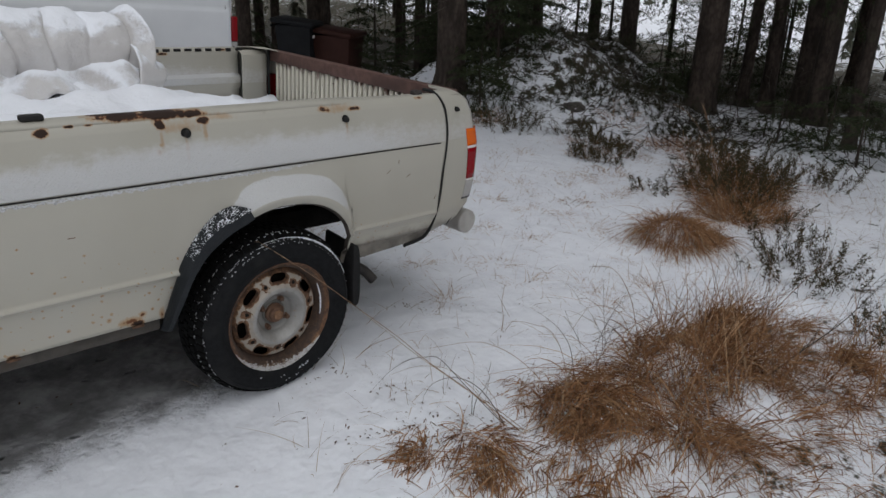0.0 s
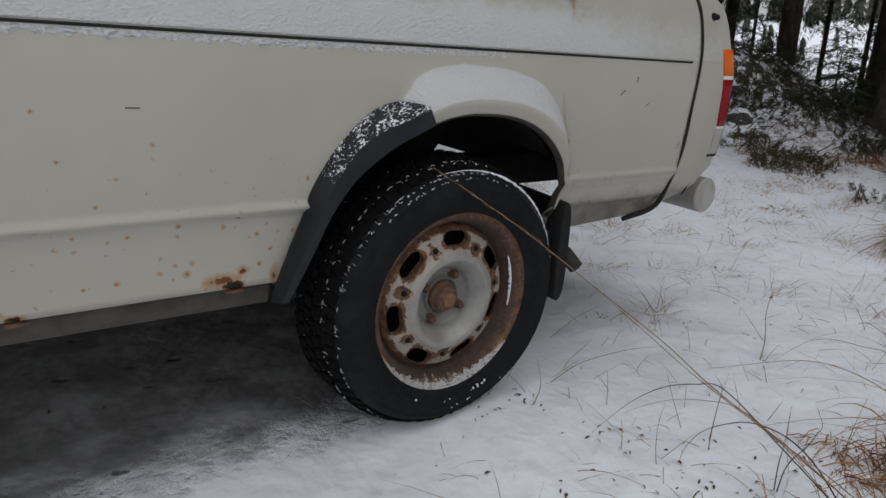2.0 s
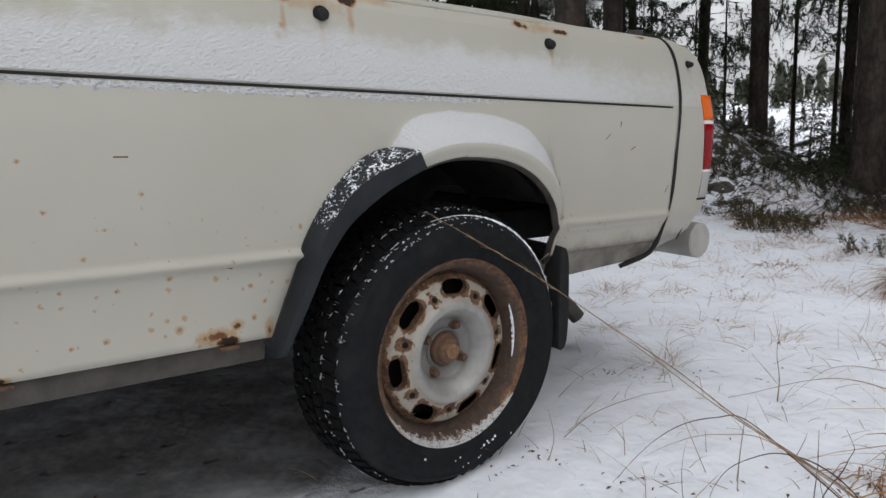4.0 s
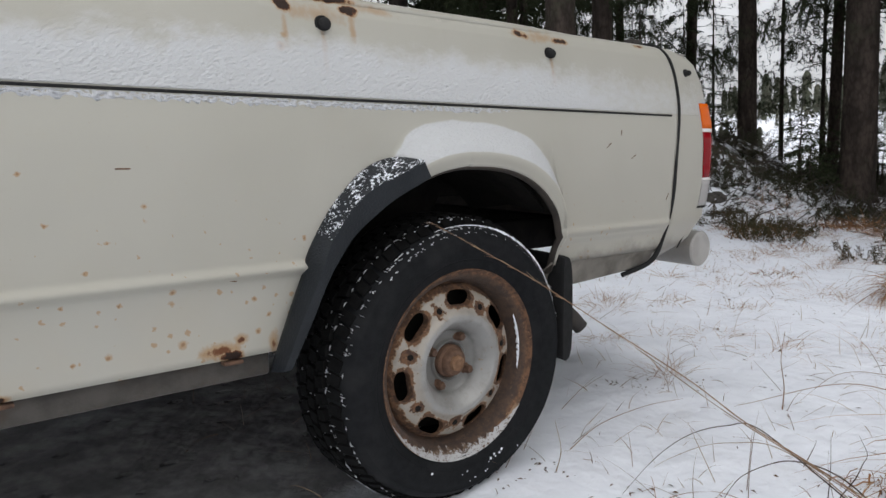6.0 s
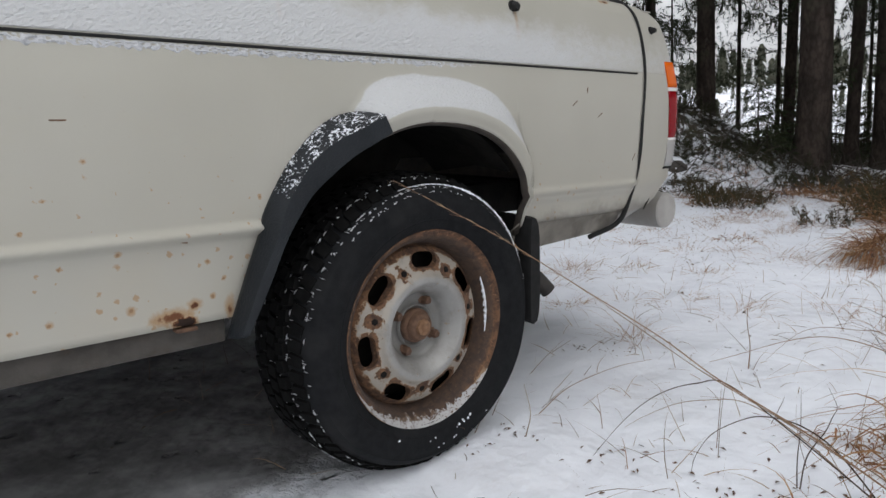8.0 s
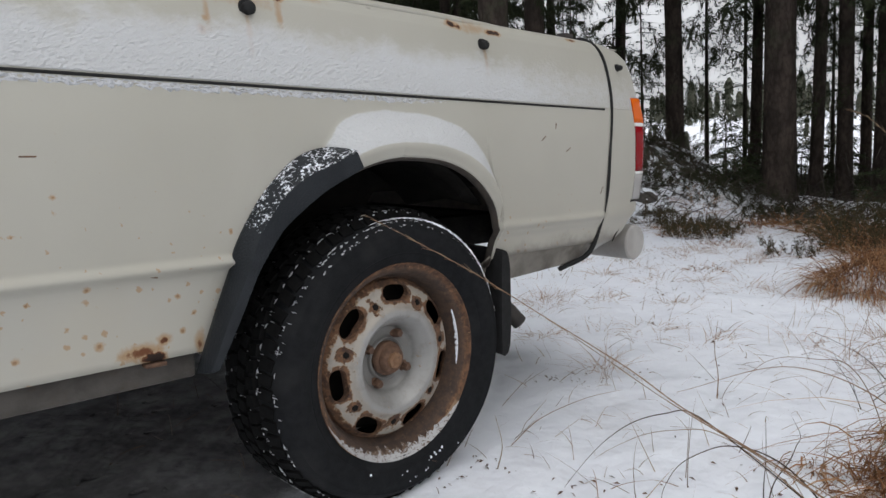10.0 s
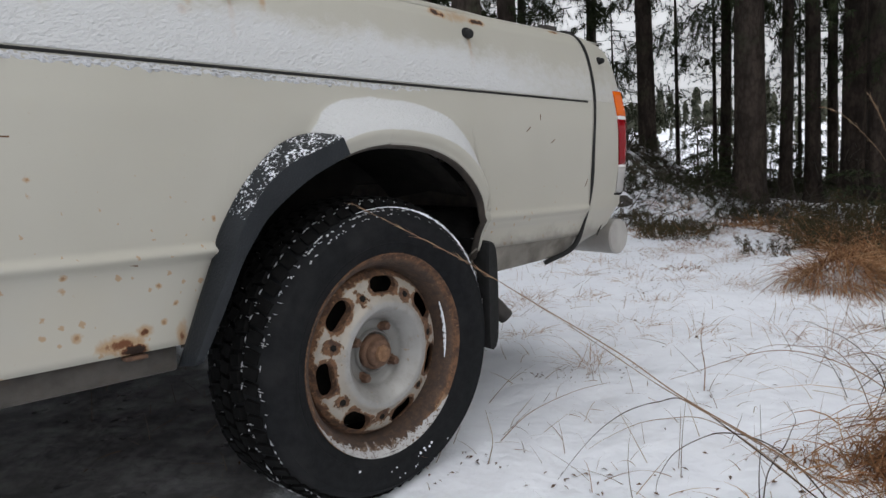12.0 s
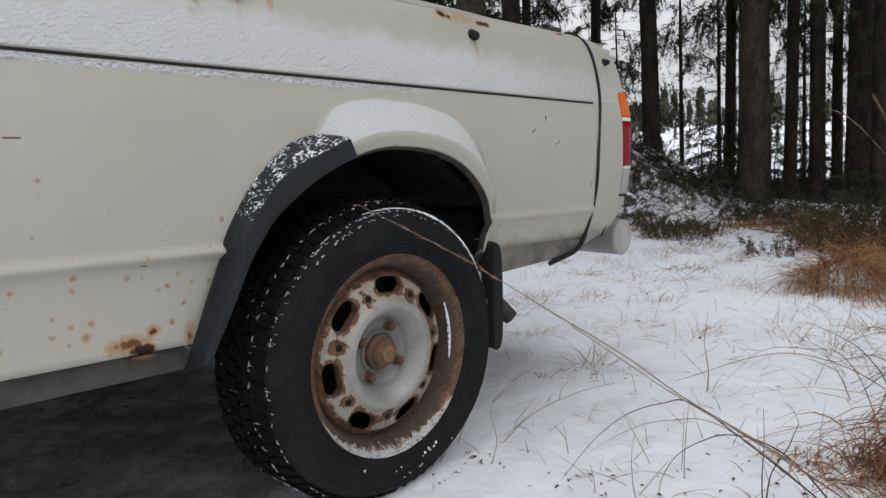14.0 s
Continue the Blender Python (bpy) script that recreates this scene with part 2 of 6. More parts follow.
    grain = m.node("ShaderNodeCombineXYZ", m.math("ADD", m.math("MULTIPLY", x, 0.62), m.math("MULTIPLY", z, 0.5)), m.math("MULTIPLY", y, 0.6), m.math("SUBTRACT", m.math("MULTIPLY", z, 1.25), m.math("MULTIPLY", x, 0.55))).outputs[0]
    m.bump(m.math("MULTIPLY", soft, m.noise(165, 2.0, 0.5, grain)), 0.0046, 0.9)
    m.bump(m.math("MULTIPLY", m.span(mask, 0.3, 0.9), m.noise(300, 4)), 0.0015, 0.8)
    return m.m


def simple(name, c1, c2, scale=30.0, rough=0.6, metal=0.0, bump=0.0, spec=0.5, detail=5.0, c3=None, scale3=4.0):
    m = Mat(name, rough=rough, metal=metal, spec=spec)
    c = m.mix(m.span(m.noise(scale, detail), 0.3, 0.7), c1, c2)
    if c3:
        c = m.mix(m.span(m.noise(scale3, 5), 0.5, 0.72), c, c3)
    m.color(c)
    if bump:
        m.bump(m.noise(scale * 3, 5), bump)
    return m.m


def flecked(name, c1, c2, rough, level=0.62, scale=60.0, low=0.25, high=0.75, sx=(1, 1, 1)):
    """A dark surface with snow caught on what faces up."""
    m = Mat(name, rough=rough)
    base = m.mix(m.span(m.noise(45, 5), 0.3, 0.7), c1, c2)
    n = m.noise(scale, 5, 0.7, m.scaled(sx))
    fall = m.span(m.up(), low, high)
    mask = m.span(m.math("ADD", n, m.math("MULTIPLY", m.math("SUBTRACT", fall, 1.0), 0.5)), level - 0.04, level + 0.03)
    m.color(m.mix(mask, base, SNOW))
    m.rough(m.math("MAXIMUM", mask, rough))
    m.bump(m.math("ADD", m.math("MULTIPLY", mask, 2.0), m.noise(220, 3)), 0.0015)
    return m.m


def flare_mat():
    """Weathered dark plastic; wind has left snow crumbs on its upper end."""
    m = Mat("dark_grey_plastic_with_snow", rough=0.6, spec=0.3)
    x, y, z = m.xyz()
    base = m.mix(m.span(m.noise(14, 5), 0.3, 0.7), (0.010, 0.0125, 0.0155), (0.019, 0.0225, 0.0265))
    n = m.math("ADD", m.math("MULTIPLY", m.noise(280, 3, 0.6, m.scaled((0.6, 1, 1.0))), 0.60), m.math("MULTIPLY", m.noise(38, 3), 0.40))
    where = m.math("MULTIPLY", m.span(m.up(), 0.22, 0.50), m.span(z, 0.46, 0.60, 0.3, 1.0))
    mask = m.span(m.math("ADD", n, m.math("MULTIPLY", m.math("SUBTRACT", where, 1.0), 0.42)), 0.525, 0.555)
    m.color(m.mix(mask, base, SNOW))
    m.rough(m.math("MAXIMUM", mask, m.span(m.noise(20, 4), 0.3, 0.7, 0.45, 0.62)))
    m.bump(m.math("ADD", m.math("MULTIPLY", mask, 2.0), m.noise(260, 3)), 0.0016)
    return m.m


def rim_paint():
    """Silver paint, rusted away round the slots and holes and on the rim's edge."""
    m = Mat("worn_silver_rim_paint", rough=0.42, metal=0.2)
    x, y, z = m.xyz()
    r = m.math("SQRT", m.math("ADD", m.math("MULTIPLY", x, x), m.math("MULTIPLY", z, z)))
    turn = m.math("DIVIDE", m.math("SUBTRACT", m.math("ARCTAN2", z, x), radians(87)), 2 * math.pi / 7)
    u = m.math("SUBTRACT", m.math("FRACT", m.math("ADD", turn, 8.5)), 0.5)
    along = m.math("MULTIPLY", m.math("ABSOLUTE", u), m.math("MULTIPLY", r, 2 * math.pi / 7))
    half = m.math("MULTIPLY", r, math.pi / 7)
    hx, hz = m.math("SUBTRACT", along, half), m.math("SUBTRACT", r, 0.1165)
    hole = m.math("SQRT", m.math("ADD", m.math("MULTIPLY", hx, hx), m.math("MULTIPLY", hz, hz)))
    sx, sz = m.math("MAXIMUM", m.math("SUBTRACT", along, 0.016), 0.0), m.math("SUBTRACT", r, 0.127)
    slot = m.math("SUBTRACT", m.math("SQRT", m.math("ADD", m.math("MULTIPLY", sx, sx), m.math("MULTIPLY", sz, sz))), 0.015)
    n, fine = m.noise(34, 6, 0.68), m.noise(95, 5, 0.65)
    wob = m.math("ADD", m.math("MULTIPLY", m.math("SUBTRACT", n, 0.5), 0.030), m.math("MULTIPLY", m.math("SUBTRACT", fine, 0.5), 0.016))
    near = m.math("MAXIMUM", m.span(m.math("ADD", hole, m.math("MULTIPLY", wob, 1.7)), 0.0165, 0.0095), m.span(m.math("ADD", slot, wob), 0.0075, 0.0015))
    outer = m.span(m.math("ADD", r, m.math("MULTIPLY", wob, 0.7)), 0.1385, 0.1455)
    lip = m.math("MULTIPLY", m.span(r, 0.1600, 0.1680), m.span(m.math("ADD", n, m.math("MULTIPLY", fine, 0.4)), 0.88, 0.60))
    low = m.math("MULTIPLY", m.span(r, 0.175, 0.180), m.span(z, -0.06, -0.13))
    mask = m.math("MAXIMUM", near, m.math("MAXIMUM", m.math("MULTIPLY", outer, 0.92), lip))
    spots = m.math("MULTIPLY", m.span(fine, 0.61, 0.72), m.span(r, 0.05, 0.10, 0.38, 0.6))
    mask = m.math("MULTIPLY", m.math("MAXIMUM", mask, spots), m.math("SUBTRACT", 1.0, m.math("MULTIPLY", low, 0.6)))
    base = m.mix(m.span(m.noise(9, 4), 0.3, 0.7), (0.33, 0.326, 0.315), (0.26, 0.254, 0.242))
    base = m.mix(m.span(m.math("ADD", r, m.math("MULTIPLY", wob, 0.6)), 0.092, 0.104, 0.0, 0.65), base, (0.36, 0.315, 0.255))
    # paint darkened in the bolt recess to give the hollow its shade
    base = m.mix(m.span(m.math("ADD", r, m.math("MULTIPLY", wob, 0.4)), 0.068, 0.060), base, (0.19, 0.187, 0.178))
    base = m.mix(m.span(m.noise(42, 6, 0.7), 0.46, 0.72, 0.0, 0.45), base, (0.17, 0.155, 0.135))
    rust = m.mix(m.span(m.noise(60, 6, 0.7), 0.38, 0.64), (0.060, 0.033, 0.022), (0.17, 0.088, 0.046))
    rust = m.mix(m.span(m.noise(130, 4, 0.6), 0.56, 0.72), rust, (0.27, 0.155, 0.085))
    rust = m.mix(m.math("MULTIPLY", m.span(r, 0.150, 0.155, 0.0, 0.72), m.span(m.math("ADD", r, m.math("MULTIPLY", wob, 0.3)), 0.1785, 0.1705)), rust, (0.045, 0.033, 0.027))
    col = m.mix(m.span(mask, 0.10, 0.40), base, (0.30, 0.20, 0.12))
    col = m.mix(m.span(mask, 0.35, 0.60), col, rust)
    m.color(col)
    m.rough(m.span(mask, 0.1, 0.5, 0.40, 0.9))
    m.put(m.b.inputs["Metallic"], m.span(mask, 0.1, 0.4, 0.2, 0.0))
    m.bump(m.math("MULTIPLY", m.math("ADD", mask, 0.06), fine), 0.0022)
    return m.m


def rim_frost():
    """Thin snow on the rim's edge, worn through to rust in places."""
    m = Mat("frosted_rim_edge", rough=0.8, spec=0.3)
    n = m.math("ADD", m.math("MULTIPLY", m.noise(80, 5, 0.65), 0.55), m.math("MULTIPLY", m.noise(320, 4, 0.6), 0.45))
    x, y, z = m.xyz()
    r = m.math("SQRT", m.math("ADD", m.math("MULTIPLY", x, x), m.math("MULTIPLY", z, z)))
    bare = m.span(m.math("ADD", n, m.span(r, 0.1775, 0.1685, 0.0, 0.085)), 0.535, 0.575)
    m.color(m.mix(bare, (0.46, 0.455, 0.455), (0.15, 0.105, 0.075)))
    m.bump(m.math("SUBTRACT", m.noise(200, 3), bare), 0.0016)
    return m.m


def ground_mat():
    m = Mat("snow_with_forest_litter", rough=0.75, spec=0.3)
    x, y, z = m.xyz()
    n1, n2, n3 = m.noise(1.6, 5, 0.6), m.noise(9, 6, 0.65), m.noise(60, 4, 0.6)
    wood = m.math("MULTIPLY", m.span(x, 5.6, 7.4), m.span(x, 17.0, 12.5))
    left = m.math("MULTIPLY", m.span(y, 4.5, 6.5), m.span(x, -6, 2))
    left = m.math("MULTIPLY", left, m.span(x, 19.0, 14.0))
    wood = m.math("MAXIMUM", wood, left)
    hx, hy = m.math("SUBTRACT", x, 5.2), m.math("SUBTRACT", y, 3.1)
    heap = m.span(m.math("SQRT", m.math("ADD", m.math("MULTIPLY", hx, hx), m.math("MULTIPLY", hy, hy))), 2.7, 1.0)
    wood = m.math("MAXIMUM", wood, m.math("MULTIPLY", heap, 0.66))
    bank = m.math("MULTIPLY", m.span(y, -0.45, -1.1), m.span(x, -0.6, 0.3))
    amount = m.math("MAXIMUM", m.math("MULTIPLY", wood, 0.275), m.math("MULTIPLY", bank, 0.115))
    patch = m.math("ADD", m.math("ADD", m.math("MULTIPLY", n1, 0.35), m.math("MULTIPLY", n2, 0.5)), m.math("MULTIPLY", n3, 0.25))
    mask = m.span(m.math("ADD", patch, amount), 0.70, 0.76)
    litter = m.mix(m.span(m.noise(22, 5), 0.35, 0.65), (0.040, 0.031, 0.021), (0.024, 0.032, 0.014))
    litter = m.mix(m.span(m.noise(70, 3), 0.5, 0.7), litter, (0.10, 0.065, 0.04))
    snow = m.mix(m.span(n2, 0.35, 0.7), SNOW, (0.80, 0.828, 0.885))
    thin = m.math("MULTIPLY", m.span(m.noise(2.4, 6, 0.68), 0.52, 0.72), m.span(n3, 0.35, 0.75, 0.2, 1.0))
    snow = m.mix(m.math("MULTIPLY", thin, 0.20), snow, (0.42, 0.37, 0.31))
    # old grey ice and grit, no fresh snow: darkened to deepen the truck's shade
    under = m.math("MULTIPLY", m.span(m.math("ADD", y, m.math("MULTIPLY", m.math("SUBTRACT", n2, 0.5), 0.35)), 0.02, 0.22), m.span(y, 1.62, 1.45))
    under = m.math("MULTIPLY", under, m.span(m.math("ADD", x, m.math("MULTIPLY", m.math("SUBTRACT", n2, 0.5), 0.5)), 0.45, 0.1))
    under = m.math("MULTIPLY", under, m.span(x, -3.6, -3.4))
    shaded_ice = m.mix(m.span(m.noise(7, 6, 0.6), 0.40, 0.66), (0.20, 0.20, 0.205), (0.37, 0.374, 0.383))
    snow = m.mix(under, snow, shaded_ice)
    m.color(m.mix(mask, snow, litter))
    m.rough(0.8)
    m.bump(m.noise(6.5, 3, 0.5), 0.05, 0.6)
    m.bump(m.noise(21, 3, 0.5), 0.012, 0.6)
    track = m.cells(9.5, m.scaled((1.0, 1.35, 1.0)))[0]
    prints = m.math("MULTIPLY", m.span(m.math("ADD", track, m.math("MULTIPLY", m.noise(40, 3), 0.25)), 0.20, 0.34), under)
    m.bump(prints, 0.03, 0.9)
    m.bump(m.noise(420, 3), 0.002, 0.6)
    return m.m


def bark_mat():
    m = Mat("spruce_bark", rough=0.9, spec=0.2)
    co = m.scaled((1, 1, 0.35))
    v = m.cells(34, m.scaled((1, 1, 0.55)))
    n = m.noise(9, 6, 0.65, co)
    c = m.mix(m.span(n, 0.35, 0.65), (0.030, 0.024, 0.020), (0.078, 0.060, 0.050))
    c = m.mix(m.span(m.noise(2.2, 4), 0.52, 0.7), c, (0.050, 0.055, 0.034))
    c = m.mix(m.span(v[0], 0.40, 0.85, 0.0, 0.55), c, (0.022, 0.017, 0.014))
    m.color(c)
    m.bump(m.math("SUBTRACT", m.noise(60, 4, 0.6, co), v[0]), 0.012, 0.8)
    return m.m


def blades(name, cols, rough=0.8):
    """Blades and needles: one colour for each piece, from a short ramp."""
    m = Mat(name, rough=rough, spec=0.25)
    ramp = m.node("ShaderNodeValToRGB", m.random())
    e = ramp.color_ramp.elements
    e[0].color, e[1].color = (*cols[0], 1), (*cols[-1], 1)
    for k, c in enumerate(cols[1:-1]):
        e.new((k + 1) / (len(cols) - 1)).color = (*c, 1)
    m.color(ramp.outputs[0])
    return m.m


def snow_mat(name="fresh_snow", c=SNOW, scale=1.0):
    m = Mat(name, rough=0.8, spec=0.3)
    m.color(m.mix(m.span(m.noise(6 * scale, 5), 0.3, 0.7), c, tuple(0.93 * k for k in c)))
    m.bump(m.noise(30 * scale, 6), 0.012, 0.6)
    m.bump(m.noise(400, 2), 0.002, 0.5)
    return m.m


def tarp_mat():
    m = Mat("greyish_white_fleece_tarp", rough=0.85, spec=0.3)
    x, y, z = m.xyz()
    c = m.mix(m.span(m.noise(5, 5), 0.35, 0.7), (0.64, 0.63, 0.625), (0.52, 0.505, 0.50))
    n = m.noise(11, 6, 0.7)
    cover = m.span(m.math("ADD", m.up(), m.math("MULTIPLY", m.math("SUBTRACT", n, 0.5), 1.0)), 0.42, 0.80)
    m.color(m.mix(cover, c, SNOW))
    m.bump(m.math("ADD", m.math("MULTIPLY", cover, 1.5), m.noise(40, 5)), 0.01, 0.7)
    return m.m


def gate_mat():
    m = Mat("peeling_white_paint_on_rust", rough=0.7)
    x, y, z = m.xyz()
    n = m.noise(35, 5, 0.65, m.scaled((1, 1, 0.25)))
    hi = m.span(m.math("ADD", z, m.math("MULTIPLY", m.math("SUBTRACT", n, 0.5), 0.16)), 0.855, 0.885)
    hi = m.math("MAXIMUM", hi, m.span(m.noise(50, 5, 0.6), 0.62, 0.72))
    m.color(m.mix(hi, (0.60, 0.57, 0.48), (0.11, 0.055, 0.04)))
    return m.m


WHITE = paint_white()
RIM = rim_paint()
RIM_FROST = rim_frost()
GROUND = ground_mat()
BARK = bark_mat()
SNOWY = snow_mat()
OLDSNOW = snow_mat("crumbly_greyish_snow", (0.56, 0.57, 0.59), 4.0)
TARP = tarp_mat()
GATE = gate_mat()
RUBBER = simple("black_rubber", (0.009, 0.009, 0.009), (0.016, 0.016, 0.0165), 40, 0.75, bump=0.0008, c3=(0.026, 0.026, 0.025), spec=0.25)
TYRE = simple("weathered_tyre_rubber", (0.0058, 0.0063, 0.0072), (0.0105, 0.0112, 0.0125), 60, 0.72, bump=0.0006, c3=(0.016, 0.0162, 0.0170), scale3=9, spec=0.15)
TREAD = simple("tyre_tread_rubber", (0.004, 0.004, 0.004), (0.008, 0.008, 0.008), 60, 0.9, spec=0.1)
FLARE = flare_mat()
# grime taken to near black, so the colour carries deep shade too
UNDER = simple("grimy_shaded_underbody", (0.006, 0.0056, 0.0052), (0.014, 0.0125, 0.011), 18, 0.95, bump=0.003, spec=0.2)
SILL = simple("grey_sill_coating", (0.040, 0.036, 0.031), (0.072, 0.065, 0.057), 22, 0.85, bump=0.002, c3=(0.058, 0.043, 0.032), scale3=16)
VALANCE = simple("grimy_valance_paint", (0.15, 0.138, 0.118), (0.25, 0.232, 0.200), 16, 0.8, bump=0.001, c3=(0.085, 0.072, 0.058), scale3=9)
ARCHLIP = simple("dirty_arch_edge", (0.055, 0.044, 0.036), (0.03, 0.025, 0.021), 30, 0.85, bump=0.002)
TUBE = simple("grey_painted_steel", (0.34, 0.33, 0.31), (0.40, 0.39, 0.37), 25, 0.6, bump=0.0008, c3=(0.28, 0.26, 0.24))
RAIL_RUST = simple("brown_rusty_steel", (0.085, 0.042, 0.034), (0.13, 0.07, 0.055), 30, 0.8, bump=0.002, c3=(0.06, 0.03, 0.024))
HUB_RUST = simple("rusty_steel", (0.085, 0.045, 0.028), (0.15, 0.085, 0.052), 70, 0.9, bump=0.002, c3=(0.05, 0.028, 0.02), scale3=40)
RIM_RUST = simple("rusty_rim_steel", (0.075, 0.042, 0.026), (0.17, 0.09, 0.048), 90, 0.9, bump=0.0015)
NUT_RUST = simple("orange_rusty_steel", (0.16, 0.082, 0.042), (0.26, 0.15, 0.085), 90, 0.9, bump=0.002, c3=(0.08, 0.04, 0.025), scale3=60)
PIPE = simple("black_sooty_pipe", (0.02, 0.018, 0.017), (0.04, 0.034, 0.03), 30, 0.7, bump=0.001)
VAN = simple("white_van_paint", (0.71, 0.735, 0.765), (0.65, 0.675, 0.71), 3, 0.4)
BIN_BLACK = simple("black_bin_plastic", (0.006, 0.0065, 0.008), (0.010, 0.011, 0.013), 12, 0.75, spec=0.25)
BIN_BROWN = simple("brown_bin_plastic", (0.030, 0.010, 0.007), (0.040, 0.014, 0.010), 12, 0.75, spec=0.25)
LEAF = blades("dead_leaves", [(0.07, 0.042, 0.03), (0.14, 0.08, 0.05), (0.05, 0.034, 0.026)])
STRAW = blades("dry_brown_grass", [(0.060, 0.027, 0.014), (0.235, 0.108, 0.047), (0.32, 0.172, 0.084), (0.105, 0.047, 0.022), (0.27, 0.130, 0.058), (0.38, 0.220, 0.112), (0.45, 0.31, 0.19)])
PALE = blades("pale_dry_stalks", [(0.16, 0.11, 0.075), (0.36, 0.26, 0.16), (0.10, 0.07, 0.055), (0.30, 0.17, 0.10)])
SEDGE = blades("dark_dead_sedge", [(0.045, 0.032, 0.024), (0.075, 0.052, 0.036), (0.035, 0.024, 0.02)])
WISP = blades("pinkish_dry_wisps", [(0.34, 0.23, 0.17), (0.48, 0.36, 0.28), (0.26, 0.17, 0.12), (0.42, 0.28, 0.19)])
HEATHER = blades("heather_and_moss", [(0.026, 0.032, 0.014), (0.045, 0.042, 0.018), (0.085, 0.052, 0.024), (0.032, 0.036, 0.016), (0.10, 0.062, 0.028)])
NEEDLE = blades("spruce_needles", [(0.018, 0.028, 0.012), (0.035, 0.048, 0.02), (0.028, 0.030, 0.014), (0.045, 0.055, 0.025)])
LINGON = blades("lingonberry_and_moss", [(0.020, 0.028, 0.013), (0.034, 0.040, 0.018), (0.050, 0.044, 0.022), (0.026, 0.034, 0.016), (0.06, 0.04, 0.025)])
# needle tones paled to carry the haze of distance
HAZED_WOOD = blades("hazed_spruces", [(0.075, 0.088, 0.062), (0.11, 0.115, 0.082), (0.10, 0.095, 0.072)])
TWIG = blades("grey_twigs", [(0.05, 0.042, 0.035), (0.085, 0.072, 0.062), (0.035, 0.028, 0.024)])
BRASH = blades("faded_brash", [(0.10, 0.085, 0.06), (0.16, 0.13, 0.09), (0.07, 0.075, 0.045), (0.12, 0.10, 0.08)])


def plain(name, c, rough=0.4, spec=0.5):
    m = Mat(name, rough=rough, color=c, spec=spec)
    m.bump(m.noise(120, 3), 0.0004)
    return m.m


AMBER, RED, CLEAR, LAMPWHITE = plain("amber_lens", (0.66, 0.12, 0.008), 0.22, 0.25), plain("red_lens", (0.21, 0.004, 0.008), 0.22, 0.25), plain("smoky_clear_lens", (0.36, 0.35, 0.34), 0.2), plain("white_lens_strip", (0.7, 0.68, 0.66), 0.25)
GLASS = plain("dark_window_glass", (0.02, 0.022, 0.025), 0.05)


# ---- ground ----
def lump(x, y, s, seed=0.0):
    return noise.noise(Vector((x * s, y * s, seed)))


TUSSOCKS = ((2.32, -0.17, 0.13, 0.12), (0.24, -0.74, 0.12, 0.04), (0.74, -0.82, 0.15, 0.06), (1.15, -0.90, 0.16, 0.07), (1.42, -1.0, 0.12, 0.05), (0.66, -1.08, 0.16, 0.05), (1.05, -1.2, 0.18, 0.07), (1.5, -1.3, 0.15, 0.06))


def height(x, y):
    h = 0.013 * lump(x, y, 2.6) + 0.010 * lump(x, y, 7.0, 3.0)
    wild = float(smooth(3.4, 5.5, x)) + float(smooth(-0.5, -1.3, y)) * float(smooth(-0.4, 0.4, x)) + float(smooth(4.0, 6.0, y))
    h += min(wild, 1.2) * (0.07 * lump(x, y, 0.9, 5.0) + 0.035 * lump(x, y, 3.1, 9.0))
    h += 0.02 * math.exp(-((x - 0.05) ** 2 + (y + 0.05) ** 2) / 0.12)
    h -= 0.10 * float(smooth(3.0, 6.5, x)) + 0.30 * float(smooth(7.5, 16.0, x))
    # heap of stones and earth under snow by the trees
    q = ((x - 5.35) * 0.75 - (y - 3.15) * 0.35) ** 2 / 1.3 + ((x - 5.35) * 0.35 + (y - 3.15) * 0.75) ** 2 / 0.9
    h += 0.62 * math.exp(-(q * 0.9) ** 1.7) * (1 + 0.4 * lump(x, y, 1.7, 2.0) + 0.22 * lump(x, y, 4.6, 8.0))
    h += 0.17 * math.exp(-((x - 4.85) ** 2 / 0.16 + (y - 1.8) ** 2 / 0.10))
    for cx, cy, r, a in TUSSOCKS:
        h += a * math.exp(-((x - cx) ** 2 + (y - cy) ** 2) / (r * r))
    # the cleared land beyond rises in low snowy heaps
    far = float(smooth(14.0, 24.0, math.hypot(x, y)))
    h += far * (0.5 * max(0.0, lump(x, y, 0.22, 7.0)) + 0.25 * lump(x, y, 0.6, 1.0)) + 2.2 * float(smooth(26.0, 120.0, math.hypot(x, y)))
    return h


def make_ground():
    k = np.linspace(-1, 1, 361)
    s = np.sinh(k * 8.0) / np.sinh(8.0) * 600
    # evenly fine close by
    s = np.where(np.abs(k) < 1, s + k * 5.0, s)
    pts = [[(1.4 + a, 0.2 + b, height(1.4 + a, 0.2 + b)) for b in s] for a in s]
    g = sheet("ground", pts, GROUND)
    return tagged(g, "snow-covered ground with leaf litter showing through", "ground", kind="structure")


make_ground()

# ---- the pickup truck, in its own axes ----
W_MID = 0.78
truck = empty("pickup_truck", TRUCK)
tagged(truck, "old cream-white pickup truck with rusty load bed in the snow", "pickup truck")


def arch(x):
    """Height of the wheel arch's edge over its foot line at x, 0 outside it."""
    a, p = (0.285, 2.6) if x > 0 else (0.345, 1.75)
    u = abs(x) / a
    return 0.0 if u >= 1 else 0.295 * (1 - u ** p) ** (1 / p)


def arch_ratio(x, z):
    a, p = (0.285, 2.6) if x > 0 else (0.345, 1.75)
    return ((abs(x) / a) ** p + (max(z - 0.36, 0) / 0.295) ** p) ** (1 / p)


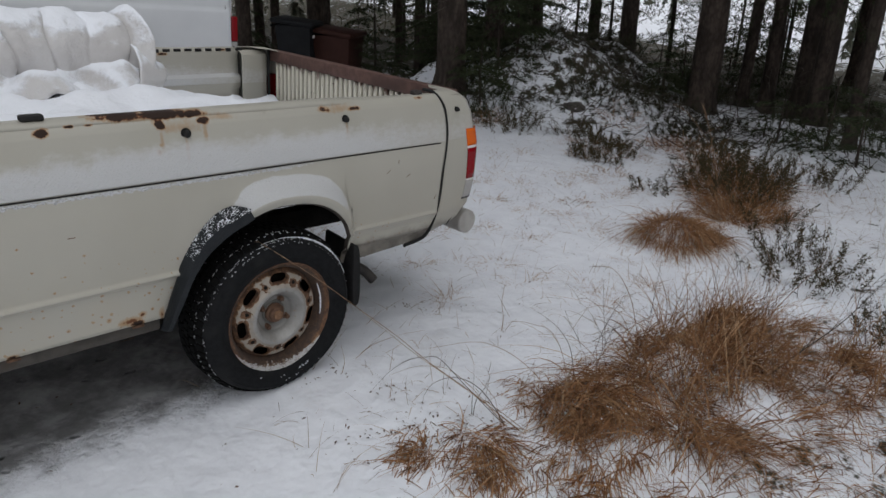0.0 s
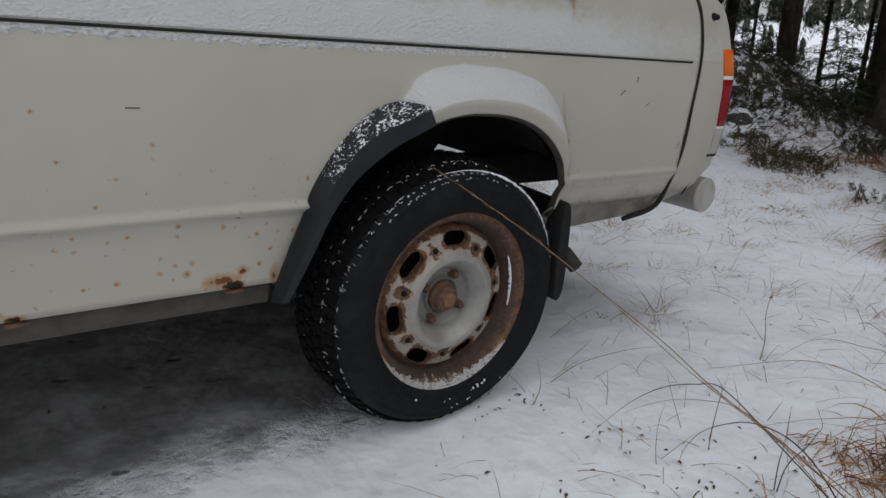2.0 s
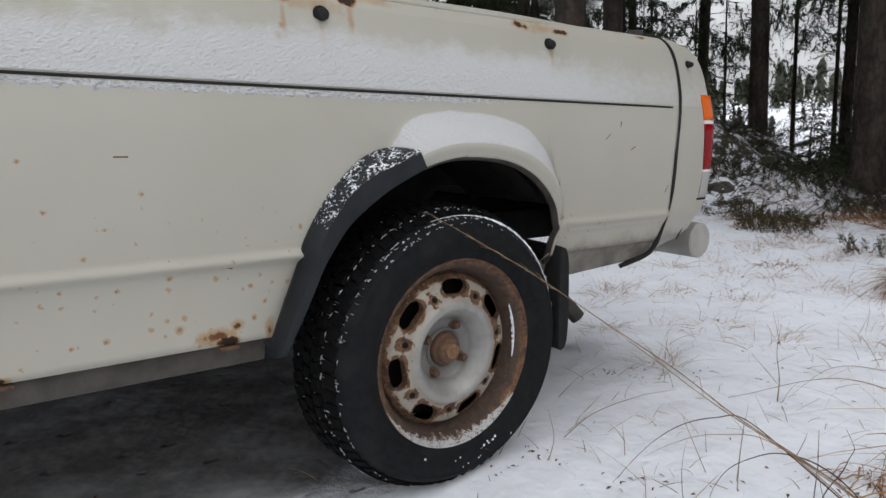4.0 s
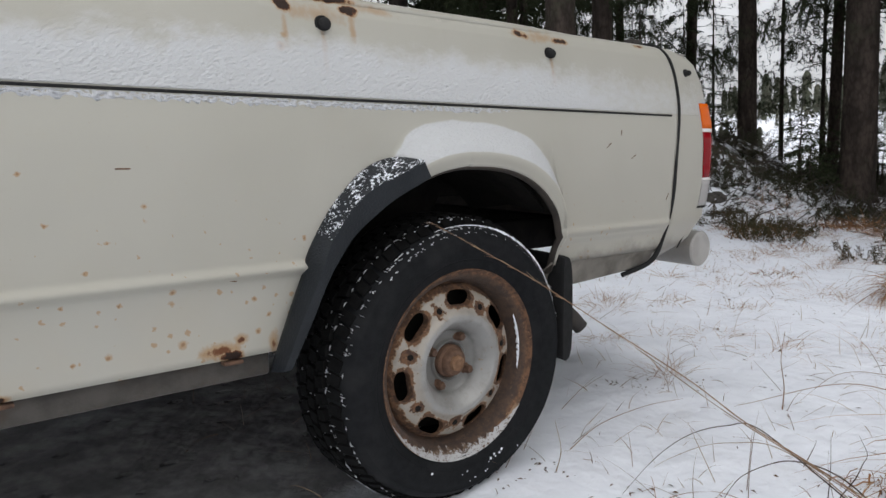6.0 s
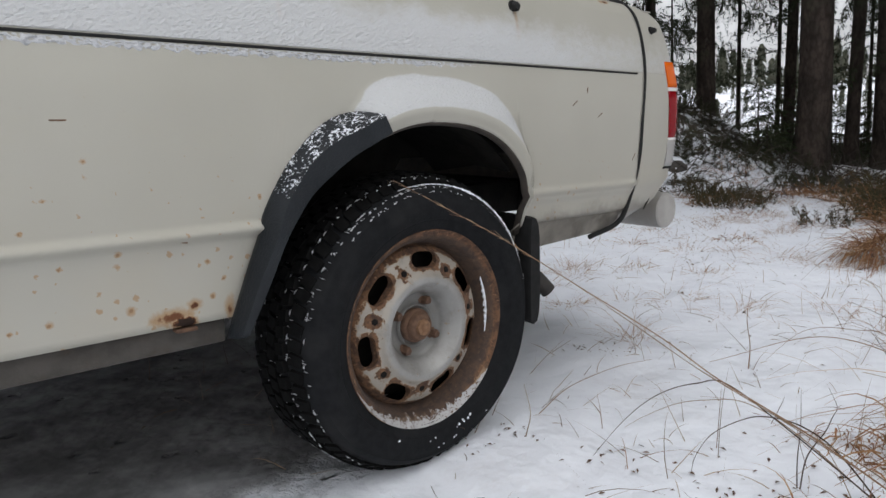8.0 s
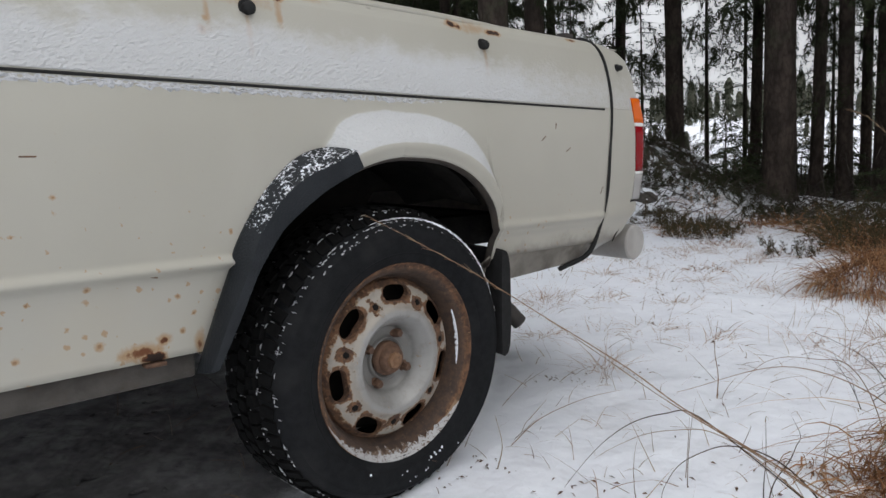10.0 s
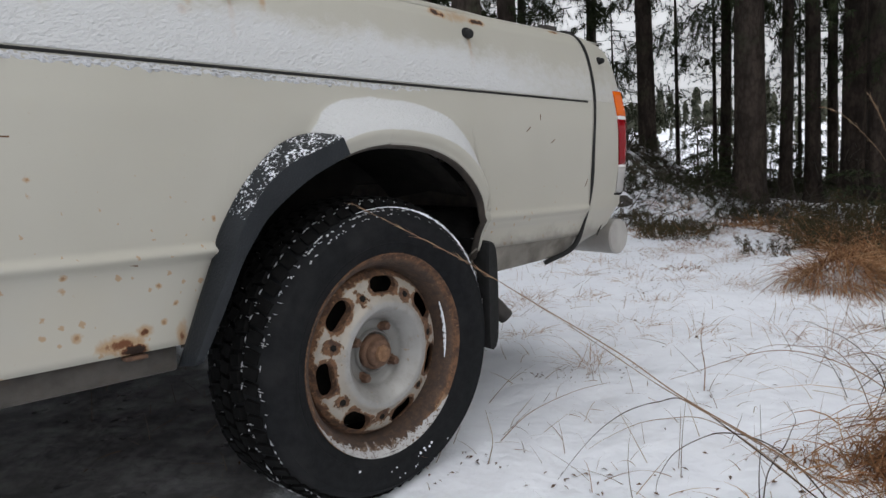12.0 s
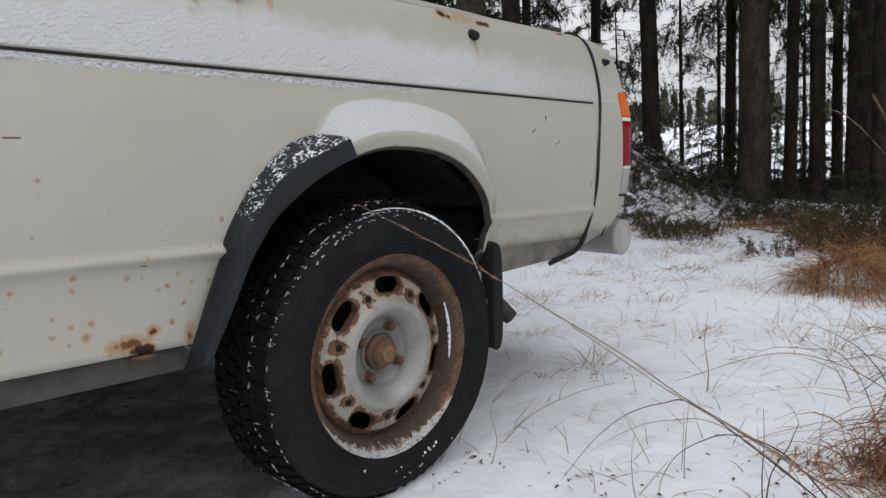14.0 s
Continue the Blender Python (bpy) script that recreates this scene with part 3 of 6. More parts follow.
SIDE_Z = [0.30, 0.36, 0.40, 0.46, 0.479, 0.491, 0.505, 0.519, 0.555, 0.62, 0.70, 0.755, 0.767, 0.80, 0.85, 0.885, 0.905, 0.918, 0.928, 0.934]
SIDE_Y = [0.026, 0.018, 0.013, 0.004, 0.0005, -0.006, -0.0095, -0.011, -0.013, -0.013, -0.009, -0.001, 0.0015, 0.007, 0.018, 0.027, 0.033, 0.040, 0.049, 0.060]


def side_y(x, z):
    y = float(np.interp(z, SIDE_Z, SIDE_Y))
    y -= 0.0105 * math.exp(-((z - (0.499 if x < 0.2 else 0.507)) / 0.0075) ** 2) * (1.0 if x < 0.2 else 0.5)
    q = arch_ratio(x, z)
    ang = math.degrees(math.atan2(max(z - 0.36, 0.0), abs(x)))
    w = 0.05 + 0.25 * float(smooth(12, 62, ang)) if x > 0 else 0.03 + 0.27 * float(smooth(50, 78, ang))
    if z > 0.36 and q < 1 + w:
        s = min(1.0, (1 + w - q) / w)
        y -= 0.046 * float(smooth(0.0, 0.85, s)) * (1 - 0.22 * float(smooth(0.7, 1.0, s))) * (float(smooth(4, 42, ang)) if x > 0 else float(smooth(48, 72, ang)))
    return y + 0.012 * float(smooth(0.62, 0.9, x)) * float(smooth(0.7, 0.95, z))


def seam(z):
    return float(np.interp(z, [0.38, 0.395, 0.42, 0.46, 0.53, 0.60, 0.69, 0.79, 0.86, 0.90, 0.94], [0.606, 0.624, 0.652, 0.682, 0.690, 0.695, 0.706, 0.730, 0.734, 0.722, 0.705]))


def low_edge(x):
    base = 0.361 if x < 0.2 else 0.44
    return max(base, 0.36 + arch(x)) if abs(x) < 0.4 else base


def side_points(x0=-1.06, mirror=False):
    xs = np.unique(np.concatenate([np.linspace(x0, -0.362, 60), -0.362 * np.cos(np.linspace(0, np.pi / 2, 50)), 0.285 * np.sin(np.linspace(0, np.pi / 2, 50)), np.linspace(0.285, 0.74, 50)]))
    rows = []
    for x in xs:
        z0 = low_edge(x)
        grid = np.linspace(z0, 0.934, 400)
        cum = np.cumsum(1.0 + 6.0 * ((grid > 0.482) & (grid < 0.526)) + 3.0 * (grid > 0.90))
        zs = np.interp(np.linspace(cum[0], cum[-1], 76), cum, grid)
        row = []
        for z in zs:
            xx = x + (seam(z) - 0.74) * float(smooth(0.36, 0.74, x))
            y = side_y(xx, z)
            row.append((xx, 2 * W_MID - y if mirror else y, z))
        rows.append(row)
    return rows


sheet("side_panel", side_points(), WHITE, truck, "cream-white side panel with frost and rust spots", thick=0.003)
sheet("side_panel", side_points(mirror=True), WHITE, truck, thick=0.003)

# the arch's folded edge, and the dirty wheel house, blackened to deepen its shade
edge = [(x, 0.36 + arch(x)) for x in np.concatenate([-0.362 * np.cos(np.linspace(0.02, np.pi / 2, 36)), 0.285 * np.sin(np.linspace(0.03, np.pi / 2 - 0.12, 36))])]
sheet("arch_lip", [[(x * 1.004, side_y(x, z) + 0.0005, z + 0.003), (x, side_y(x, z) + 0.001, z - 0.002), (x * 0.99, side_y(x, z) + 0.010, z - 0.005), (x * 0.985, side_y(x, z) + 0.014, z - 0.004)] for x, z in edge], ARCHLIP, truck, "dirty folded wheel arch edge", thick=0.003)
ring = [(math.cos(a), math.sin(a)) for a in np.radians(np.linspace(38, 172, 30))]
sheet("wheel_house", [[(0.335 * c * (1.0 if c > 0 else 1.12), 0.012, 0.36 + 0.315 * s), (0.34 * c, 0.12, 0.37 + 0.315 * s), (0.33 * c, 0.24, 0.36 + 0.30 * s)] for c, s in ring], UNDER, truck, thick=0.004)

# inner wall added to keep light and view out of the arch
sheet("inner_blocking_wall", [[(x, 0.245, z) for z in np.linspace(0.38 + 0.20 * float(smooth(0.06, 0.16, x)), 0.73, 4)] for x in np.linspace(-0.38, 0.36, 20)], UNDER, truck, thick=0.004)
# unseen block added under the bed floor to stop light
part("under_bed_block", boxed((-1.0, 0.70, 0.40), (-0.5, 1.2, 0.56), 0.03), UNDER, truck)
# plastic flare over the front half of the arch
def flare_line(xz, ys):
    return bez([(x, y, z) for (x, z), y in zip(xz, ys)], 6)


inner = flare_line([(-0.358, 0.342), (-0.323, 0.415), (-0.295, 0.477), (-0.273, 0.511), (-0.246, 0.545), (-0.208, 0.575), (-0.171, 0.601), (-0.143, 0.618), (-0.1030, 0.6390)], [-0.036, -0.042] + [-0.046] * 4 + [-0.050, -0.058, -0.066])
ridge = flare_line([(-0.368, 0.340), (-0.336, 0.420), (-0.309, 0.487), (-0.292, 0.531), (-0.267, 0.569), (-0.242, 0.597), (-0.204, 0.625), (-0.163, 0.643), (-0.1180, 0.6635)], [-0.034, -0.040] + [-0.050] * 4 + [-0.053, -0.061, -0.069])
outer = flare_line([(-0.376, 0.336), (-0.343, 0.425), (-0.317, 0.490), (-0.306, 0.522), (-0.287, 0.559), (-0.257, 0.603), (-0.204, 0.652), (-0.150, 0.672), (-0.110, 0.6680)], [-0.008, -0.012, -0.014, -0.015, -0.016, -0.017, -0.016, -0.020, -0.052])
fl = []
for k, (p, q, r) in enumerate(zip(inner, ridge, outer)):
    # the upper piece stands a little proud of the lower one
    if k >= 14:
        r = r + Vector((-0.004, -0.003, 0.003)) * float(smooth(40, 14, float(k)))
    row = [p + Vector((0, 0.030, 0.006)), p + Vector((0, 0.004, 0.001)), p, p.lerp(q, 0.08), p.lerp(q, 0.92), q, q.lerp(r, 0.08), q.lerp(r, 0.5) - Vector((0, 0.003, 0)), q.lerp(r, 0.95), r + Vector((0, 0.008, -0.002))]
    fl.append([tuple(v) for v in row])
end = [(x + 0.001, y + 0.016, z - 0.001) for x, y, z in fl[-1]]
sheet("wheel_flare", fl + [end], FLARE, truck, "dark grey plastic wheel flare flecked with snow", thick=0.003)

# sills, trim strip, seals
bm = boxed((-1.06, 0.030, 0.319), (-0.362, 0.060, 0.366), 0.006)
part("sill", bm, SILL, truck, "dirty grey sill below the side panel")
sheet("valance", [[(x, side_y(x, 0.45) + 0.002, 0.445), (x + 0.002, 0.022, 0.425), (x, 0.028, 0.40), (x - 0.004, 0.036, float(np.interp(x, [0.3, 0.62], [0.376, 0.392]))), (x - 0.004, 0.07, 0.39)] for x in np.linspace(0.275, 0.665, 12)], VALANCE, truck, "dirty grey-brown rear valance", thick=0.003)
sheet("valance", [[(x, 2 * W_MID - 0.014, 0.445), (x, 2 * W_MID - 0.03, 0.385)] for x in (0.275, 0.665)], SILL, truck, thick=0.003)
for x in (-0.43, -0.745):
    part("sill_clip", boxed((x - 0.016, 0.012, 0.352), (x + 0.016, 0.03, 0.358), 0.002), HUB_RUST, truck, "rusty clip with chipped paint")
trim_snow = []
for x in np.linspace(-1.05, 0.42, 900):
    w = max(0.03, float(smooth(0.42, -0.1, x)) * (0.95 + 0.5 * lump(x * 60, 0, 1.0, 3.0)) + 0.1 * lump(x * 9, 0, 1.0))
    row = [(x, side_y(x, 0.7635) + 0.0004, 0.7642)]
    for j in range(1, 7):
        z = 0.7640 - 0.00185 * j * w
        row.append((x, side_y(x, z) - 0.0046 * w * (0.55 + 0.45 * math.sin(math.pi * j / 7.5)) * max(0.15, 0.6 + 1.1 * lump(x * 150, j * 0.8, 1.0, 6.0)), z + 0.0012 * lump(x * 110, j * 1.3, 1.0)))
    trim_snow.append(row + [(x, side_y(x, 0.75) + 0.0006, 0.7625 - 0.0135 * w)])
sheet("trim_snow", trim_snow, OLDSNOW, truck, "crumbs of snow lying along the trim strip")
part("trim_strip", boxed((-1.06, -0.0025, 0.7640), (0.696, 0.006, 0.7685), 0.0012), RUBBER, truck, "thin black rubber trim strip")
seal = [(0.575, 0.038, 0.379)] + [(seam(z) + 0.004, side_y(seam(z), max(z, 0.45)) + 0.001, z) for z in (0.412, 0.470, 0.56, 0.66, 0.78, 0.87, 0.915)]
seal = bez(seal + [(0.706, 0.075, 0.940), (0.706, 0.12, 0.940)], 8)
part("rubber_seal", tube(seal, 0.0062, 8), RUBBER, truck, "black rubber seal along the corner")


def rear_x(z):
    return float(np.interp(z, [0.385, 0.42, 0.46, 0.52, 0.60, 0.75, 0.86, 0.90, 0.925, 0.937], [0.70, 0.79, 0.865, 0.895, 0.912, 0.925, 0.912, 0.895, 0.862, 0.83]))


def corner_path(z, grow=0.0):
    """Points from the seam round the corner to the tail, at height z."""
    x0, x1, r = seam(z) + 0.006, rear_x(z), 0.05
    y0 = side_y(x0, max(z, 0.445)) if z > 0.44 else 0.016 + 0.02 * (0.44 - z) / 0.05
    y0 += 0.006
    out = [(x0 + (x1 - r - x0) * t, y0 + 0.010 * t * t) for t in np.linspace(0, 1, 8)]
    out += [(x1 - r + (r + grow) * math.sin(a), y0 + 0.010 + r - (r + grow) * math.cos(a)) for a in np.linspace(0.15, np.pi / 2, 9)]
    return out + [(x1 + grow, y0 + 0.06 + k) for k in (0.05, 0.10)]


zc = np.concatenate([np.linspace(0.387, 0.90, 30), np.linspace(0.908, 0.936, 8)])
for flip in (False, True):
    rows = [[(x, 2 * W_MID - y if flip else y, z) for x, y in corner_path(z)] for z in zc]
    top = [(x * 0.4 + 0.44, (2 * W_MID - (0.4 * y + 0.07)) if flip else 0.4 * y + 0.07, 0.9385) for x, y in corner_path(0.936)]
    sheet("corner_panel", rows + [top], WHITE, truck, "cream-white rear corner panel", thick=0.003)


def lamp_band(z0, z1, grow):
    rows = []
    for z in np.linspace(z0, z1, 6):
        xs = float(np.interp(z, [0.54, 0.61, 0.73, 0.80], [0.833, 0.846, 0.849, 0.845]))
        p = corner_path(z, grow)
        y = float(np.interp(xs, [q[0] for q in p[:8]], [q[1] for q in p[:8]]))
        side = [(xs, y + 0.004, z)] + [(xs + (p[8][0] - xs) * t, y - 0.003 + (p[8][1] - y + 0.003) * t, z) for t in (0.02, 0.3, 0.6, 0.85)]
        rows.append(side + [(x, y, z) for x, y in p[8:]])
    return rows


lamp = part("tail_lamp", boxed((0.84, 0.10, 0.54), (0.90, 0.20, 0.80), 0.004), UNDER, truck, "wraparound tail lamp in amber, red and clear bands")
for z0, z1, mat, lab in ((0.738, 0.802, AMBER, "amber lens"), (0.729, 0.738, LAMPWHITE, "white strip"), (0.612, 0.729, RED, "red lens"), (0.606, 0.612, LAMPWHITE, "white strip"), (0.540, 0.606, CLEAR, "smoky clear lens")):
    sheet("lens", lamp_band(z0, z1, 0.005), mat, lamp, lab, thick=0.004)
lamp2 = part("tail_lamp", boxed((0.902, 1.42, 0.54), (0.932, 1.535, 0.80), 0.008), RED, truck, "red tail lamp")
part("lamp_gasket", tube([(x, y - 0.001, 0.536) for x, y in corner_path(0.54, 0.003)[6:]], 0.003, 6), RUBBER, truck)
# dark tube standing in for the shade of the corner's cut-out by the bumper
part("corner_gap_shade", tube([(0.775, 0.018, 0.432), (0.812, 0.020, 0.475), (0.835, 0.022, 0.492), (0.868, 0.034, 0.486)], [0.0015, 0.004, 0.006, 0.003], 6), RUBBER, truck)
part("rear_bumper", tube([(0.905, y, 0.417) for y in (0.028, 0.032, 0.4, 0.8, 1.2, 2 * W_MID - 0.03)], [0.044, 0.048, 0.048, 0.048, 0.048, 0.048], 40), TUBE, truck, "grey round steel tube bumper")

# bumps and plugs on the side
for x, z, r in ((-0.254, 0.886, 0.0115), (0.282, 0.882, 0.0105), (0.800, 0.876, 0.0078)):
    y = side_y(x, z) if x < 0.7 else corner_path(z)[3][1]
    prof = [(0.0, -0.016), (r * 0.6, -0.016), (r * 0.9, -0.012), (r * 0.9, -0.004), (r * 1.25, -0.003), (r * 1.3, 0.002)]
    ob = sheet("plug", lathe(prof, 18), RUBBER, truck, "dark round tie-down knob", closed=True)
    ob.location = (x, y, z)
for x, z, a in ((0.445, 0.693, 0.6), (0.492, 0.718, 1.4), (0.535, 0.668, 0.5), (0.672, 0.57, 1.0), (-0.44, 0.49, -0.2), (-0.585, 0.66, 0.0)):
    part("stuck_needle", boxed((-0.010, -0.001, -0.0011), (0.010, 0.001, 0.0011), 0.0005, 1), RIM_RUST, truck).matrix_basis = pose(x, side_y(x, z) - 0.001, z, 0, -math.degrees(a), 0)


# load bed
def bed():
    part("bed_floor", boxed((-1.02, 0.26, 0.575), (0.86, 2 * W_MID - 0.26, 0.625), 0.004), UNDER, truck, "grimy load bed floor")
    for flip in (False, True):
        f = (lambda y: 2 * W_MID - y) if flip else (lambda y: y)
        prof = [(0.108, 0.692), (0.108, 0.74), (0.125, 0.76), (0.125, 0.80), (0.102, 0.815), (0.100, 0.90), (0.104, 0.925), (0.100, 0.936), (0.090, 0.941), (0.062, 0.940), (0.050, 0.934), (0.046, 0.926)]
        sheet("bed_wall", [[(x, f(y), z - 0.009 * float(smooth(0.90, 0.935, z)) * float(smooth(0.15, 0.55, x))) for y, z in prof] for x in np.linspace(-1.04, 0.70, 30)], WHITE, truck, "inner bed wall with worn top rail", thick=0.003)
        sheet("corner_post", [[(x, f(y), z) for y, z in ((0.14, 0.60), (0.14, 0.905), (0.12, 0.920), (0.06, 0.926))] for x in (0.70, 0.715, 0.80, 0.835)], WHITE, truck, "white inner corner post", thick=0.003)
        part("post_seal", tube([(0.702, f(0.10), 0.62), (0.702, f(0.099), 0.92), (0.702, f(0.06), 0.933)], 0.005, 6), RUBBER, truck)
    part("bed_front", boxed((-1.05, 0.08, 0.58), (-1.02, 2 * W_MID - 0.08, 0.95), 0.006), WHITE, truck)


bed()
gate = part("tailgate", boxed((0.872, 0.17, 0.44), (0.895, 2 * W_MID - 0.17, 0.915), 0.006), ARCHLIP, truck, "tailgate with peeling white ribs and brown rusty top rail")
n_rib = 34
for k in range(n_rib):
    y = 0.20 + k * (2 * W_MID - 0.40) / (n_rib - 1)
    part("rib", boxed((0.857, y - 0.0105, 0.60), (0.874, y + 0.0105, 0.868 + 0.014 * random.random()), 0.004, 1), GATE, gate)
part("top_rail", boxed((0.850, 0.13, 0.875), (0.900, 2 * W_MID - 0.13, 0.928), 0.006), RAIL_RUST, gate, "brown rusty tailgate rail")
part("gate_seal", tube([(0.842, 2 * W_MID - 0.15, 0.60), (0.842, 2 * W_MID - 0.15, 0.93)], 0.007, 6), RUBBER, truck)
part("rail_bracket", boxed((0.612, 0.060, 0.932), (0.648, 0.09, 0.948), 0.005), PIPE, truck, "dark hinge stub on the rail")
part("rail_block", boxed((-0.645, 0.058, 0.942), (-0.592, 0.088, 0.957), 0.005), RUBBER, truck, "black rubber block on the rail")
# black chips where the far rail's paint is gone
for x in np.arange(-0.3, 0.7, 0.052):
    part("paint_chip", boxed((x, 2 * W_MID - 0.1075, 0.917 + 0.006 * random.random()), (x + 0.022 + 0.02 * random.random(), 2 * W_MID - 0.099, 0.934), 0.001, 1), RUBBER, truck)

# running gear
part("axle", tube([(0, 0.14, 0.28), (0, 2 * W_MID - 0.14, 0.28)], 0.032, 16), UNDER, truck)
for y in (0.32, 2 * W_MID - 0.32):
    part("chassis_rail", boxed((-3.1, y - 0.03, 0.42), (0.62, y + 0.03, 0.50), 0.006), UNDER, truck)
part("rear_cross_member", boxed((0.60, 0.2, 0.42), (0.66, 2 * W_MID - 0.2, 0.50), 0.006), UNDER, truck)
bm = bmesh.new()
flap = [(0.316, 0.458), (0.325, 0.454), (0.332, 0.440), (0.336, 0.415), (0.339, 0.36), (0.341, 0.29), (0.339, 0.250), (0.333, 0.232), (0.322, 0.226), (0.314, 0.232), (0.311, 0.29), (0.309, 0.43), (0.311, 0.454)]
ends = [[bm.verts.new((x - 0.012 + 0.004 * math.sin(k * 5), y, z + 0.002 * k)) for x, z in flap] for k, y in enumerate((-0.020, -0.014, 0.05, 0.15))]
for r0, r1 in zip(ends, ends[1:]):
    for k in range(len(flap)):
        bm.faces.new((r0[k], r0[(k + 1) % len(flap)], r1[(k + 1) % len(flap)], r1[k]))
bm.faces.new(ends[0])
bm.faces.new(ends[-1][::-1])
part("mud_flap", bm, RUBBER, truck, "black rubber mud flap behind the wheel")
part("exhaust_pipe", tube(bez([(0.05, 0.34, 0.36), (0.28, 0.26, 0.36), (0.36, 0.13, 0.335), (0.418, 0.085, 0.305), (0.454, 0.060, 0.262)], 8), 0.0185, 16, False), PIPE, truck, "black curved exhaust tail pipe")


# ---- wheels ----
def disc_y(r):
    return float(np.interp(r, [0.0, 0.030, 0.046, 0.060, 0.072, 0.086, 0.098, 0.106, 0.125, 0.140, 0.150], [0.010, 0.011, 0.012, 0.008, -0.014, -0.031, -0.030, -0.022, -0.016, -0.010, 0.004]))


def wheel():
    n_slot, per = 7, 60
    pts_in, pts_out = [], []
    for k in range(n_slot * per):
        a = (k / per) * 2 * math.pi / n_slot + math.radians(87)
        phi = ((k % per) / per - 0.5) * 2
        gap = 0.0 if abs(phi) > 0.52 else 0.0150 * (1 - (abs(phi) / 0.52) ** 4.5) ** 0.5
        rc = 0.1270
        a += math.pi / n_slot
        c, s = math.cos(a), math.sin(a)
        row = [(r * c, disc_y(r), r * s) for r in np.concatenate([np.linspace(0.030, 0.100, 22), np.linspace(0.103, rc - gap, 6)])]
        row.append(((rc - gap) * c, disc_y(rc) + 0.012, (rc - gap) * s))
        pts_in.append(row)
        row = [((rc + gap) * c, disc_y(rc) + 0.012, (rc + gap) * s)]
        row += [(r * c, disc_y(r), r * s) for r in np.linspace(rc + gap, 0.150, 6)]
        pts_out.append(row)
    disc = sheet("wheel", pts_in, RIM, truck, "steel wheel with rusty worn silver paint and winter tyre", closed=True)
    sheet("disc_ring", pts_out, RIM, disc, closed=True)
    barrel = [(0.150, 0.004), (0.152, 0.012), (0.1545, 0.013), (0.1580, 0.006), (0.1615, -0.006), (0.1645, -0.016), (0.1680, -0.0240), (0.1725, -0.0275), (0.1775, -0.0300), (0.1812, -0.0355), (0.1840, -0.0385), (0.1865, -0.0365), (0.1860, -0.030), (0.178, -0.018)]
    sheet("rim_barrel", lathe(barrel, 96), RIM, disc, "rusty rim edge", closed=True)
    # drum disc kept near black, so the slots read as shaded
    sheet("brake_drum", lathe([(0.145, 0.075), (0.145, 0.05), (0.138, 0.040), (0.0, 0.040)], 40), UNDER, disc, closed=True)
    sheet("hub_collar", lathe([(0.042, 0.013), (0.041, 0.006), (0.039, 0.0045), (0.036, 0.006), (0.034, 0.011), (0.0, 0.011)], 36), RIM, disc, "worn raised collar round the hub", closed=True)
    sheet("hub_cap", lathe([(0.0325, 0.011), (0.0325, 0.001), (0.030, -0.002), (0.0265, -0.003), (0.0255, -0.012), (0.022, -0.0155), (0.0, -0.016)], 40), HUB_RUST, disc, "rusty hub cap", closed=True)
    part("hub_nut", tube([(0, -0.014, 0), (0.0004, -0.021, 0.0006), (0.0006, -0.023, 0)], [0.0165, 0.0160, 0.0125], 7), NUT_RUST, disc, "orange-brown rusty hub nut")
    for k in range(4):
        a = math.radians(61 + 90 * k)
        prof = [(0.0, -0.006), (0.0065, -0.006), (0.0085, -0.003), (0.0085, 0.009), (0.0115, 0.010), (0.0125, 0.012)]
        ob = sheet("wheel_bolt", lathe(prof, 6), HUB_RUST, disc, "rusty wheel bolt", closed=True)
        ob.location = (0.051 * math.cos(a), 0, 0.051 * math.sin(a))
    for k in range(n_slot):
        a = math.radians(87) + (k + 0.5) * 2 * math.pi / n_slot
        # solid plug, its near-black colour standing in for the shade of a hole
        ob = part("rim_hole_plug", tube([(0, -0.0012, 0), (0, 0.004, 0)], [0.0062, 0.0066], 6), UNDER, disc, "dark round plug for a shaded hole between the slots")
        ob.matrix_basis = pose(0.1165 * math.cos(a), disc_y(0.1165), 0.1165 * math.sin(a), 0, -math.degrees(a), 0) @ pose(0, 0, 0, 0, 0, 18)
    # tyre: sidewall and shoulders, then blocks on the crown
    prof = [(0.178, -0.024), (0.1850, -0.0375), (0.1885, -0.0385), (0.192, -0.0425), (0.201, -0.0450), (0.2025, -0.0465), (0.2045, -0.0465), (0.206, -0.0485), (0.222, -0.0510), (0.238, -0.0500), (0.247, -0.0475), (0.2495, -0.0480), (0.2520, -0.0460), (0.2585, -0.040), (0.2645, -0.030), (0.2690, -0.016), (0.2745, 0.0), (0.2760, 0.02), (0.2760, 0.08), (0.273, 0.11), (0.262, 0.13), (0.22, 0.135), (0.178, 0.115)]
    def sag(q):
        k = 1 - 0.036 * float(smooth(-0.08, -0.25, float(q[2])))
        return (q[0] * (0.5 + 0.5 * k), q[1], q[2] * k)
    tyre = sheet("tyre", [[sag(q) for q in row] for row in lathe(prof, 120)], TYRE, disc, "black winter tyre with coarse tread", closed=True)
    bm = bmesh.new()
    rnd = random.Random(5)
    for row, (y0, y1, r) in enumerate(((-0.029, -0.004, 0.2690), (0.0, 0.024, 0.2785), (0.028, 0.050, 0.2795), (0.054, 0.078, 0.2790), (0.082, 0.108, 0.2750))):
        for k in range(64):
            a = (k + 0.5 * (row % 2) + 0.15 * rnd.random()) * 2 * math.pi / 64
            m = Matrix.Rotation(-a, 4, "Y") @ Matrix.Translation((r, (y0 + y1) / 2, 0)) @ Matrix.Rotation(radians((-14, 10, -10, 10, 14)[row]), 4, "X")
            if row in (0, 4):
                m = m @ Matrix.Rotation(radians(-24 if row == 0 else 24), 4, "Z")
